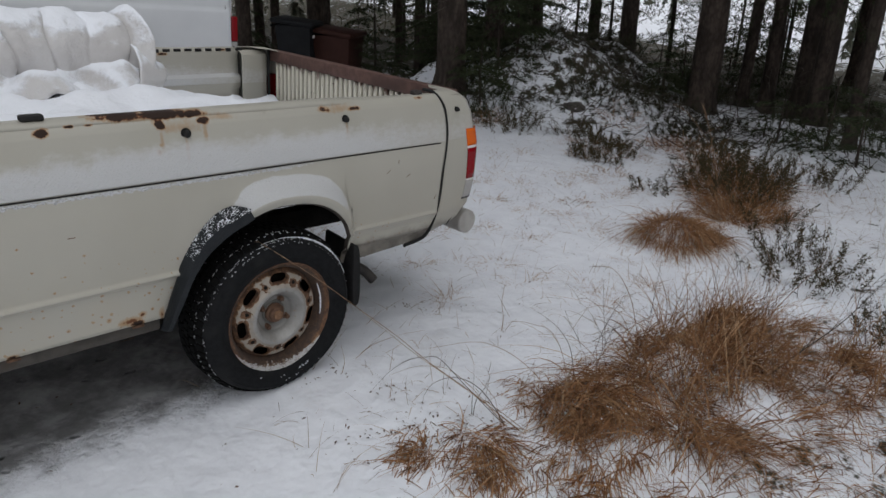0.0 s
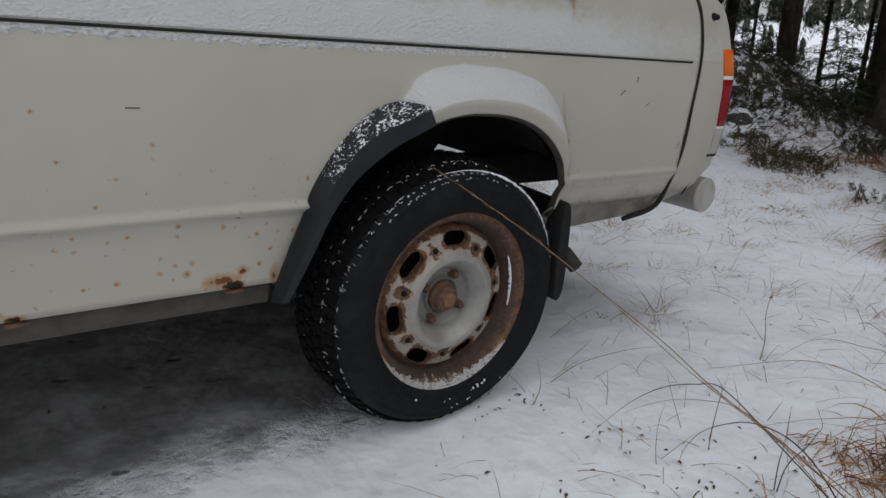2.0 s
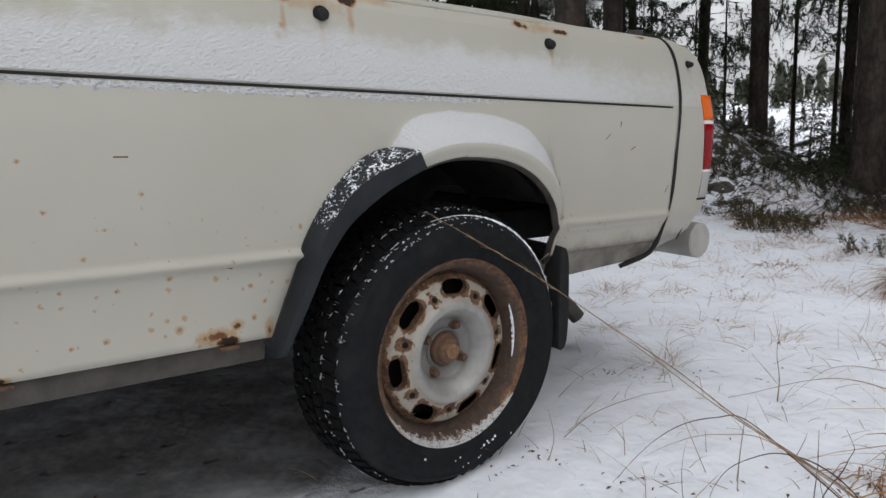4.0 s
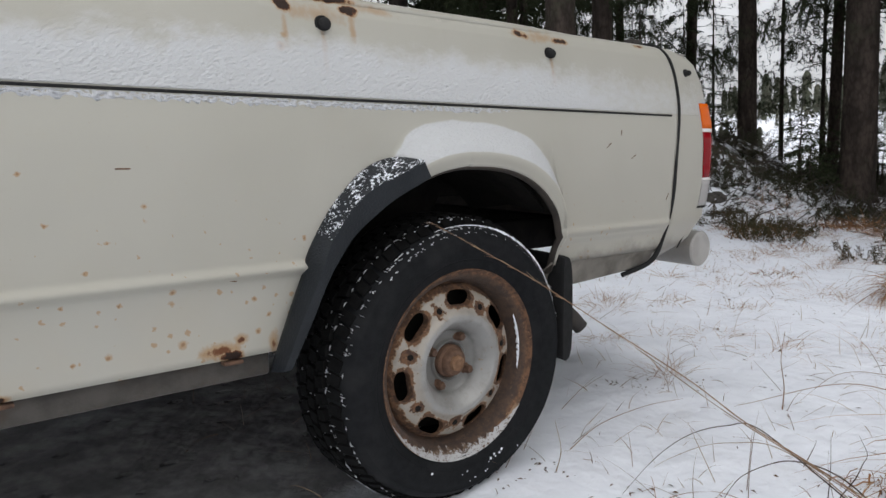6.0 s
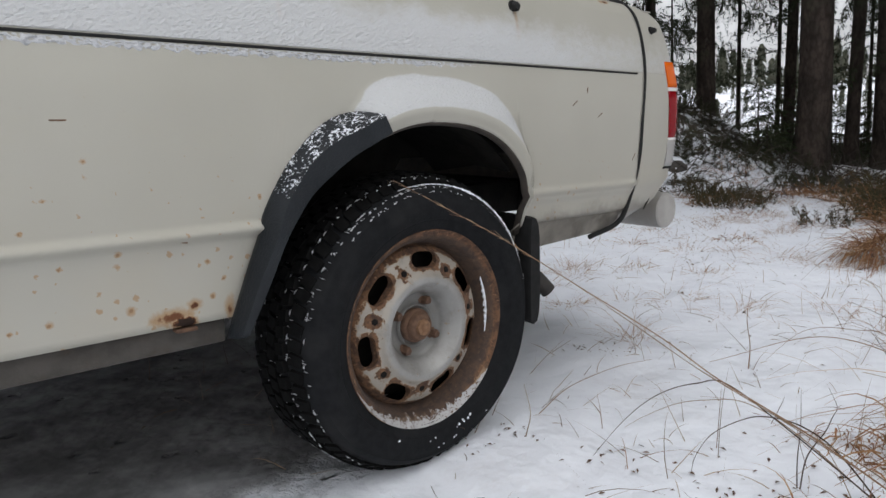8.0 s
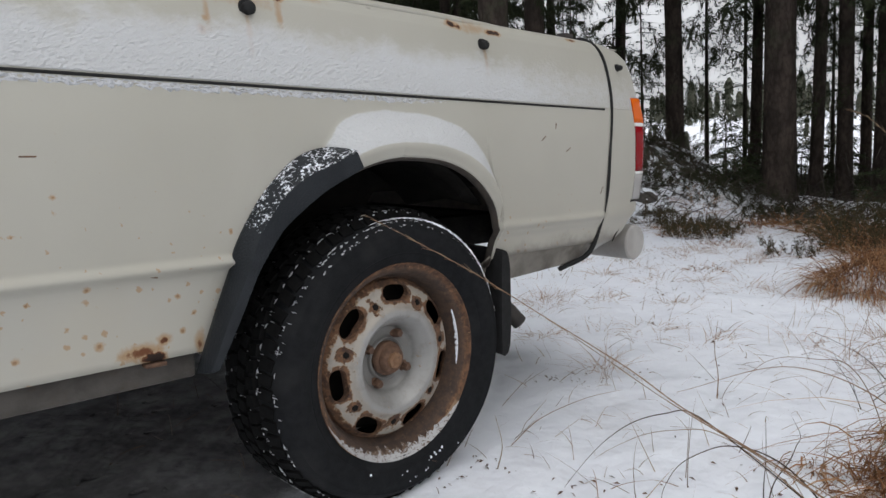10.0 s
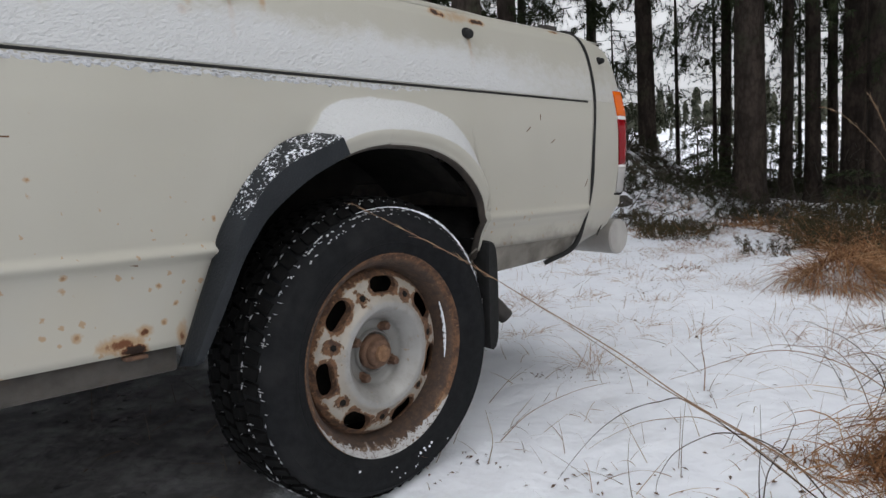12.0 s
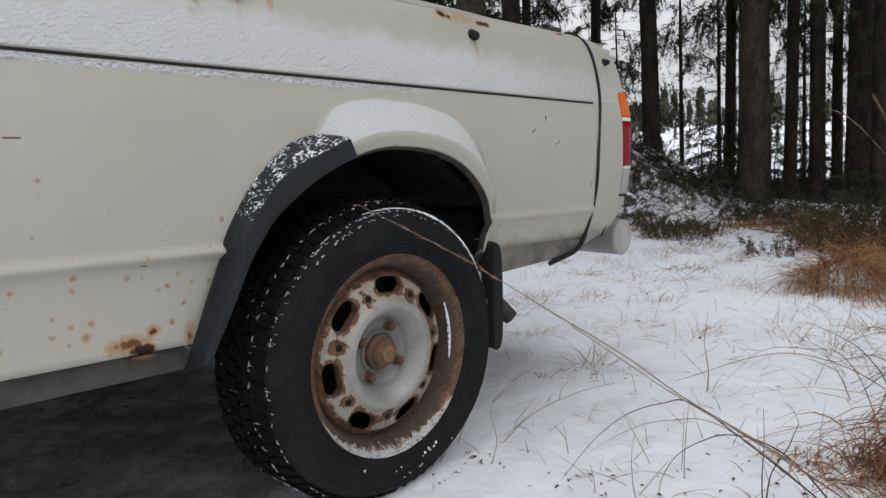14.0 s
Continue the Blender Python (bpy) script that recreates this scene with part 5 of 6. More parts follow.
def spruce(x, y, d, h=13.0, crown=3.0, seed=0, low=0, sink=0.06, dead=10, reach=2.0, label="tall spruce with dark scaly bark and drooping boughs"):
    """A spruce: trunk, dead lower twigs, boughs with needles. low: living boughs under the crown."""
    rnd = np.random.default_rng(seed)
    root = empty("spruce", pose(x, y, height(x, y) - sink, rnd.normal(0, 0.5), rnd.normal(0, 0.5), rnd.uniform(0, 360)))
    tagged(root, label, "tree", group="spruces of the wood")
    sheet("trunk", trunk_mesh(h, d, rnd), BARK, root, closed=True)
    base, way, ln, wd, dr = [], [], [], [], []
    for k in range(dead):
        z, a = rnd.uniform(0.4, crown + 1.5), rnd.uniform(0, 2 * np.pi)
        l = rnd.uniform(0.12, 0.5)
        o = np.array([math.cos(a), math.sin(a), rnd.normal(-0.15, 0.2)])
        base.append(np.array([0, 0, z]) + o * d * 0.35)
        way.append(o)
        ln.append(l)
        for j in range(3):
            base.append(base[-1 - j] + o * l * (0.35 + 0.2 * j))
            way.append(o + rnd.normal(0, 0.6, 3))
            ln.append(l * rnd.uniform(0.25, 0.5))
    if base:
        tw = strips("deadwood", base, way, ln, np.full(len(ln), 0.009), np.full(len(ln), 0.25), TWIG, 4, seed, curl=0.2)
        tw.parent = root
        tw["kind"] = "stuff"
    boughs = []
    for k in range(low):
        z, a = rnd.uniform(1.25, max(crown, 2.6)), rnd.uniform(0, 2 * np.pi)
        boughs.append(((0, 0, z), (math.cos(a), math.sin(a), -0.12), rnd.uniform(0.5, 1.3), rnd.uniform(0.3, 0.6)))
    if boughs:
        tri_object("bough", curtain(boughs, rnd), NEEDLE, root)["kind"] = "stuff"
    fine, coarse = [], []
    z = crown
    while z < h - 0.4:
        f = 1 - (z - crown) / (h - crown)
        for k in range(4):
            a = rnd.uniform(0, 2 * np.pi)
            (fine if z < 4.6 and x > 3 else coarse).append(((0, 0, z + rnd.uniform(-0.2, 0.2)), (math.cos(a), math.sin(a), 0.05 + 0.3 * (1 - f)), (0.35 + reach * f) * rnd.uniform(0.7, 1.15), 0.35))
        z += 0.42
    if fine:
        tri_object("bough", curtain(fine, rnd, 0.05, 0.011, 0.34), NEEDLE, root)["kind"] = "stuff"
    # coarse upper crown, made dense to shade the ground below
    tri_object("crown", needle_cloud(coarse, rnd, 0.34, 72, 0.13, 0.5), NEEDLE, root)["kind"] = "stuff"
    return root


def sapling(x, y, h, seed, spread=0.45, dense=420, first=0.12, label="young spruce with thin dark boughs"):
    rnd = np.random.default_rng(seed)
    root = empty("young_spruce", pose(x, y, height(x, y) - 0.03, 0, 0, rnd.uniform(0, 360)))
    tagged(root, label, "young tree", group="young spruces under the trees")
    part("stem", tube([(0, 0, -0.02), (0.01, 0, h * 0.5), (0.0, 0.01, h)], [0.010 + 0.006 * h, 0.006 + 0.004 * h, 0.003], 7), BARK, root)
    boughs = []
    z = h * first
    while z < h * 0.98:
        f = 1 - z / h
        for k in range(3):
            a = rnd.uniform(0, 2 * np.pi)
            boughs.append(((0, 0, z), (math.cos(a), math.sin(a), 0.10), (0.10 + spread * h * f * 0.55) * rnd.uniform(0.6, 1.2), rnd.uniform(0.15, 0.45)))
        z += 0.10 + 0.03 * h
    tri_object("crown", needle_cloud(boughs, rnd, 0.045, dense, 0.010, 0.4), NEEDLE, root)["kind"] = "stuff"
    return root


TREES = ((5.92, 1.57, 0.30, 4.0, 0, 0.12), (6.75, 3.02, 0.24, 2.6, 3, 0.05), (8.10, 2.72, 0.16, 1.9, 8, 0.05), (6.85, 1.58, 0.15, 3.0, 2, 0.05), (6.92, 1.335, 0.18, 2.4, 5, 0.05),
         (8.9, 1.72, 0.15, 2.2, 6, 0.05), (6.95, 0.99, 0.28, 3.2, 3, 0.05), (9.9, 1.45, 0.18, 2.3, 7, 0.05), (10.3, 6.0, 0.24, 1.6, 14, 0.05), (4.95, 6.85, 0.32, 3.4, 2, 0.05),
         (5.55, 8.9, 0.16, 2.0, 6, 0.05), (6.5, 6.9, 0.15, 1.7, 9, 0.05), (5.4, 5.25, 0.15, 2.4, 5, 0.05), (3.95, 3.21, 0.30, 2.9, 1, 0.05), (6.1, 5.7, 0.14, 2.2, 5, 0.05),
         (4.92, 3.50, 0.21, 2.7, 2, 0.05), (6.55, 0.68, 0.23, 2.6, 3, 0.05), (5.95, 0.15, 0.11, 2.6, 3, 0.05), (7.6, 0.2, 0.2, 2.2, 6, 0.05), (9.2, -0.6, 0.22, 2.3, 6, 0.05))
for k, (x, y, d, c, low, sink) in enumerate(TREES):
    spruce(x, y, d * (0.84 if x > 6 else 0.95), 11.0 + 3.5 * ((k * 37) % 10) / 10, min(c, 3.2), 100 + k, low, sink)
# more of the wood further in; unseen trees beside and behind cut low light
rnd = random.Random(11)
spots = []
for k in range(400):
    if len(spots) >= 34:
        break
    x, y = rnd.uniform(-9, 15), rnd.uniform(-13, 17)
    clear = (-7.0 < x < 4.4 and -4.6 < y < 6.2) or (y < -2.5 and x < 7.0)
    gap = x > 7.2 and -0.3 < (y - 0.0) / max(x, 0.1) < 0.62 and rnd.random() < 0.86
    field = x > 11.5 and y < 9
    if clear or gap or field or any((x - a) ** 2 + (y - b) ** 2 < 1.6 for a, b in spots) or any((x - q[0]) ** 2 + (y - q[1]) ** 2 < 1.2 for q in TREES) or (-5.5 < x < 1.6 and 1.5 < y < 5):
        continue
    spots.append((x, y))
for k, (x, y) in enumerate(spots):
    spruce(x, y, rnd.uniform(0.14, 0.30), rnd.uniform(10, 15), rnd.uniform(2.4, 3.8), 300 + k, rnd.randint(1, 5) if x > 3 else 2)
for k, (x, y, h, s) in enumerate(((9.6, 4.05, 4.6, 0.40), (9.3, 3.35, 4.2, 0.36), (8.9, 4.7, 3.2, 0.42), (6.55, 4.25, 2.7, 0.8), (6.0, 4.5, 2.2, 0.9), (6.9, 3.9, 2.2, 0.8), (5.75, 1.98, 0.55, 0.9), (5.55, 1.80, 0.42, 1.0),
                                  (6.25, 2.0, 0.62, 0.9), (7.3, 2.35, 0.8, 0.9), (5.35, 0.55, 0.5, 1.0), (5.2, 0.1, 0.62, 1.0), (4.85, -0.25, 0.55, 1.0), (5.6, -0.5, 0.8, 0.9), (4.5, 5.35, 0.9, 0.9),
                                  (4.1, 4.9, 0.6, 1.0), (5.2, 5.9, 1.3, 0.8), (7.2, 7.6, 2.6, 0.5), (8.3, 8.2, 3.0, 0.5), (4.2, 7.6, 1.6, 0.7), (10.5, 2.6, 3.6, 0.4), (11.0, 3.6, 2.8, 0.45), (12.0, 1.6, 3.4, 0.45), (4.4, 3.9, 0.5, 1.0))):
    sapling(x, y, h, 500 + k, s, 230 if h > 2 else 420)


def spruce_belt(name, count, near, far, low, high, n, seed, label):
    """Many small spruces far off, as one piece."""
    rnd = np.random.default_rng(seed)
    vs = []
    for k in range(count):
        a = math.radians(rnd.uniform(-75, 140))
        r = rnd.uniform(near, far)
        x, y = r * math.cos(a), r * math.sin(a)
        h, z0 = rnd.uniform(low, high) * (1.35 if k % 11 == 0 else 1.0), height(x, y)
        t = rnd.uniform(0, 1, n) ** 0.8
        b = rnd.uniform(0, 2 * np.pi, n)
        rad = (1 - t) * h * 0.17 * rnd.uniform(0.3, 1, n)
        c = np.stack([x + rad * np.cos(b), y + rad * np.sin(b), z0 + 0.05 * h + t * h], -1)
        o = np.stack([np.cos(b), np.sin(b), np.full(n, -0.5)], -1)
        q = np.stack([-np.sin(b), np.cos(b), np.zeros(n)], -1) * 0.045 * h
        vs.append(np.stack([c - q, c + q, c + o * 0.13 * h - [0, 0, 0.05 * h]], 1))
    ob = tri_object(name, np.concatenate(vs).reshape(-1, 3), HAZED_WOOD)
    tagged(ob, label, "forest", kind="stuff")


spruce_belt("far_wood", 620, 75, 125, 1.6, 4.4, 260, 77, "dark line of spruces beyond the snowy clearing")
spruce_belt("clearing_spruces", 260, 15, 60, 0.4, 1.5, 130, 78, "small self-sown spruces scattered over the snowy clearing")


def slash():
    """Brash and bushes left on the cleared land, half under snow."""
    rnd = np.random.default_rng(31)
    base, way, ln = [], [], []
    for k in range(330):
        a, r = math.radians(rnd.uniform(-25, 110)), rnd.uniform(12, 42)
        cx, cy = r * math.cos(a), r * math.sin(a)
        for j in range(26):
            x, y = cx + rnd.normal(0, 0.5), cy + rnd.normal(0, 0.5)
            base.append((x, y, height(x, y)))
            way.append((rnd.normal(0, 1), rnd.normal(0, 1), rnd.uniform(0.1, 1.1)))
            ln.append(rnd.uniform(0.3, 0.9))
    n = len(ln)
    ob = strips("brash", base, way, ln, np.full(n, 0.022), rnd.uniform(0.0, 0.5, n), BRASH, 4, 31, curl=0.2)
    tagged(ob, "brash and bare bushes on the clearing", "brushwood", kind="stuff")
    base, way, ln = [], [], []
    for k in range(420):
        x, y = (rnd.uniform(4.6, 11), rnd.uniform(-1.5, 9)) if k % 3 else (rnd.uniform(4.2, 6.0), rnd.uniform(0.4, 3.6))
        for j in range(9):
            xx, yy = x + rnd.normal(0, 0.25), y + rnd.normal(0, 0.25)
            base.append((xx, yy, height(xx, yy)))
            way.append((rnd.normal(0, 1), rnd.normal(0, 1), rnd.uniform(0.1, 0.9)))
            ln.append(rnd.uniform(0.1, 0.45))
    n = len(ln)
    ob = strips("fallen_twigs", base, way, ln, np.full(n, 0.010), rnd.uniform(0.0, 0.5, n), TWIG, 4, 32, curl=0.2)
    tagged(ob, "fallen twigs and sticks on the forest floor", "twigs", kind="stuff")


slash()


# ---- stones, heather, grass ----
def stone(x, y, r, flat, seed, label):
    bm = bmesh.new()
    bmesh.ops.create_icosphere(bm, subdivisions=3, radius=r)
    for v in bm.verts:
        v.co *= 1 + 0.28 * noise.noise(v.co * (1.6 / r) + Vector((seed, 0, 0)))
        v.co.z *= flat
    ob = part("stone", bm, STONE)
    ob.location = (x, y, height(x, y) - r * flat * 0.15)
    return tagged(ob, label, "stone")


STONE = flecked("stone_under_snow", (0.05, 0.045, 0.04), (0.10, 0.09, 0.08), 0.9, 0.40, 6, 0.2, 0.8)
stone(4.45, 2.06, 0.10, 0.8, 1, "small dark stone poking out of the snow")


def tuft(x, y, r, n, ln, seed, mat, name="grass_tuft", label="matted tuft of dry brown grass", lean=(0, 0), droop=0.9, width=0.0035, spread=0.7, up=1.0):
    rnd = np.random.default_rng(seed)
    a, q = rnd.uniform(0, 2 * np.pi, n), r * np.sqrt(rnd.uniform(0, 1, n))
    bx, by = x + q * np.cos(a), y + q * np.sin(a)
    base = [(u, v, height(u, v) - 0.005) for u, v in zip(bx, by)]
    way = np.stack([spread * np.cos(a) * q / r + rnd.normal(0, 0.35, n) + lean[0], spread * np.sin(a) * q / r + rnd.normal(0, 0.35, n) + lean[1], up * rnd.uniform(0.5, 1.2, n)], -1)
    ob = strips(name, base, way, ln * rnd.uniform(0.45, 1.25, n), width * rnd.uniform(0.6, 1.3, n), droop * rnd.uniform(0.4, 1.2, n), mat, 6, seed, curl=0.22)
    return tagged(ob, label, "grass" if mat in (STRAW, PALE, WISP) else "shrub", kind="stuff")


GRASS = ((2.32, -0.17, 0.17, 1100, 0.30), (2.45, -0.24, 0.12, 400, 0.28), (3.02, -0.20, 0.24, 1200, 0.28), (3.42, 0.02, 0.28, 1200, 0.30), (3.8, 0.20, 0.30, 500, 0.30), (4.2, 0.55, 0.25, 300, 0.25), (4.4, 0.9, 0.25, 260, 0.26), (3.75, 2.55, 0.16, 220, 0.26), (4.6, 1.65, 0.2, 220, 0.2), (2.9, -0.2, 0.12, 200, 0.22), (3.55, 1.2, 0.22, 240, 0.13), (3.95, 1.45, 0.22, 200, 0.13), (3.2, 0.85, 0.16, 110, 0.09), (4.2, 1.1, 0.25, 220, 0.14), (2.45, 0.55, 0.12, 90, 0.07))
for k, (x, y, r, n, ln) in enumerate(GRASS):
    tuft(x, y, r, n, ln, 40 + k, STRAW, lean=(-0.25, -0.35) if k < 2 else (0.1, 0.1), droop=1.5 if k < 2 else 0.9, up=0.7)
rnd = random.Random(17)
CLUMPS = ((0.12, -0.60, 0.11, 14), (0.27, -0.67, 0.10, 13), (0.20, -0.80, 0.12, 14), (0.56, -0.72, 0.12, 15), (0.68, -0.66, 0.09, 11), (0.48, -0.92, 0.14, 17), (0.78, -0.82, 0.14, 17), (1.00, -0.72, 0.12, 14), (1.17, -0.74, 0.13, 15),
          (1.42, -0.78, 0.13, 14), (1.62, -0.84, 0.11, 10), (0.95, -0.96, 0.12, 13), (0.68, -1.05, 0.11, 10), (1.62, -1.17, 0.11, 9), (1.22, -0.96, 0.12, 10), (1.15, -1.12, 0.16, 7), (0.85, -1.25, 0.20, 7), (1.4, -1.25, 0.2, 6))
for cx, cy, r, n in CLUMPS:
    a0 = rnd.gauss(-2.1, 0.5)
    low = float(smooth(0.75, 0.40, cx))
    for k in range(int(n * (0.62 + 0.3 * low))):
        x, y, a = cx + rnd.gauss(0, r * 0.55), cy + rnd.gauss(0, r * 0.55), a0 + rnd.gauss(0, 0.55)
        far = rnd.uniform(0.5, 1.1) + 0.4 * low
        tuft(x, y, rnd.uniform(0.03, 0.08), rnd.randint(35, 95), rnd.uniform(0.15, 0.36) * (1 - 0.45 * low), 700 + int(1000 * (x + 3) + 37 * k), STRAW, lean=(far * math.cos(a), far * math.sin(a)), droop=rnd.uniform(0.6, 1.5), up=rnd.uniform(0.5, 1.1) * (1 - 0.4 * low), width=0.0033, spread=0.4)
for k in range(120):
    x, y, a = rnd.uniform(0.15, 1.95), rnd.uniform(-1.65, -0.72), rnd.gauss(-2.1, 0.8)
    if y > -0.68 - 0.12 * x or lump(x, y, 3.0, 31.0) < -0.22:
        continue
    tuft(x, y, rnd.uniform(0.04, 0.11), rnd.randint(22, 60), rnd.uniform(0.10, 0.26), 4000 + k, STRAW, label="thin matted dry grass with snow between", lean=(0.8 * math.cos(a), 0.8 * math.sin(a)), droop=rnd.uniform(0.4, 1.2), up=rnd.uniform(0.35, 0.9), width=0.0030, spread=0.5)
for k in range(58):
    cx, cy, r, n = CLUMPS[rnd.randrange(9, len(CLUMPS))]
    tuft(cx + rnd.gauss(0, r), cy + rnd.gauss(-0.04, r * 0.8), 0.03, rnd.randint(8, 22), rnd.uniform(0.26, 0.44), 3000 + k, STRAW, label="loose upright stems of dry brown grass", lean=(rnd.gauss(-0.1, 0.3), rnd.gauss(-0.2, 0.3)), droop=rnd.uniform(0.15, 0.6), up=1.5, width=0.0028, spread=0.5)
rnd = random.Random(23)
for k in range(84):
    x, y = rnd.uniform(0.8, 3.9), rnd.uniform(-0.45, 1.7)
    tuft(x, y, rnd.uniform(0.03, 0.09), rnd.randint(24, 60), rnd.uniform(0.06, 0.15), 1200 + k, WISP, label="thin wisp of dry grass in the snow", droop=0.45, width=0.0017, up=0.5)
SHRUBS = ((3.35, 0.0, 0.30, 420, 0.24), (3.75, 0.12, 0.32, 420, 0.26), (3.1, -0.32, 0.2, 90, 0.15), (3.5, 1.12, 0.26, 300, 0.12), (3.9, 1.32, 0.24, 240, 0.12), (2.35, -0.85, 0.24, 240, 0.17), (4.1, -0.2, 0.3, 200, 0.2),
          (3.75, 2.2, 0.25, 220, 0.2), (2.95, 0.35, 0.12, 70, 0.13), (2.75, -0.55, 0.2, 90, 0.14), (2.0, -1.5, 0.3, 260, 0.18), (4.1, 1.75, 0.2, 160, 0.16))


def shrub(x, y, r, n, ln, seed, mat=HEATHER):
    """Heather: leaning sprigs set with tiny leaves."""
    rnd = np.random.default_rng(seed)
    vs, stems, ways, lens = [], [], [], []
    for k in range(n // 5):
        a, q = rnd.uniform(0, 2 * np.pi), r * math.sqrt(rnd.uniform(0, 1))
        bx, by = x + q * math.cos(a), y + q * math.sin(a)
        d = np.array([0.5 * math.cos(a) * q / r + rnd.normal(0, 0.35), 0.5 * math.sin(a) * q / r + rnd.normal(0, 0.35), 1.0])
        d /= np.linalg.norm(d)
        l = ln * rnd.uniform(0.5, 1.2)
        b = np.array([bx, by, height(bx, by) - 0.01])
        stems.append(b)
        ways.append(d)
        lens.append(l)
        m = int(34 + 160 * l)
        t = rnd.uniform(0.15, 1.0, m)
        c = b + d * (l * t)[:, None] + rnd.normal(0, 0.008, (m, 3)) * (1.6 - t)[:, None]
        w = d * 0.9 + rnd.normal(0, 0.7, (m, 3))
        w /= np.linalg.norm(w, axis=1, keepdims=True)
        q2 = np.cross(w, rnd.normal(0, 1, (m, 3)))
        q2 /= np.linalg.norm(q2, axis=1, keepdims=True)
        s2 = rnd.uniform(0.010, 0.024, (m, 1))
        vs.append(np.stack([c - q2 * 0.0028, c + q2 * 0.0028, c + w * s2], 1))
    ob = tri_object("heather", np.concatenate(vs).reshape(-1, 3), mat)
    st = strips("stem", stems, ways, lens, np.full(len(lens), 0.003), np.full(len(lens), 0.05), TWIG, 3, seed)
    st.parent = ob
    st["kind"] = "stuff"
    return tagged(ob, "low dark heather poking through the snow", "shrub", kind="stuff")


for k, (x, y, r, n, ln) in enumerate(SHRUBS):
    shrub(x, y, r, n, ln, 80 + k)
rnd = random.Random(61)
for k in range(20):
    a, q = rnd.uniform(0, 6.28), 1.6 * math.sqrt(rnd.random())
    shrub(5.0 + q * math.cos(a), 2.95 + q * math.sin(a), rnd.uniform(0.12, 0.3), rnd.randint(60, 160), rnd.uniform(0.10, 0.2), 150 + k, LINGON)
for k in range(46):
    shrub(rnd.uniform(4.5, 6.0), rnd.uniform(0.6, 3.0), rnd.uniform(0.10, 0.26), rnd.randint(40, 110), rnd.uniform(0.04, 0.10), 1500 + k, LINGON)
for k in range(48):
    x = 6.4 + 3.3 * rnd.random() ** 1.2
    shrub(x, rnd.uniform(-2.2, 2.6), rnd.uniform(0.2, 0.45), rnd.randint(90, 200), rnd.uniform(0.10, 0.22), 230 + k, LINGON)
# brushwood and seedlings thicken the shade under the trees
for k in range(16):
    x, y = rnd.uniform(6.6, 11.0), rnd.uniform(-1.5, 7.5)
    sapling(x, y, rnd.uniform(0.35, 0.95), 900 + k, 0.9, 300)
for k, (x, y, h, w) in enumerate(((7.14, 4.79, 2.6, 0.6), (6.64, 4.77, 2.2, 0.6), (4.35, 2.94, 0.9, 1.1), (4.62, 2.93, 1.0, 1.1), (3.95, 2.79, 0.6, 1.2))):
    sapling(x, y, h, 950 + k, w, 650, 0.05, "dense dark young spruce behind the snowy heap")
for k in range(6):
    x, y = rnd.uniform(9.0, 13.0), rnd.uniform(-2.0, 8.0)
    sapling(x, y, rnd.uniform(0.9, 2.0), 970 + k, 0.7, 300)
for x, y, h in ((4.75, 3.95, 1.25), (5.05, 4.25, 1.6), (4.5, 4.25, 0.9), (5.6, 4.6, 1.8), (4.35, 3.55, 0.7)):
    sapling(x, y, h, int(x * 100), 1.0, 560)


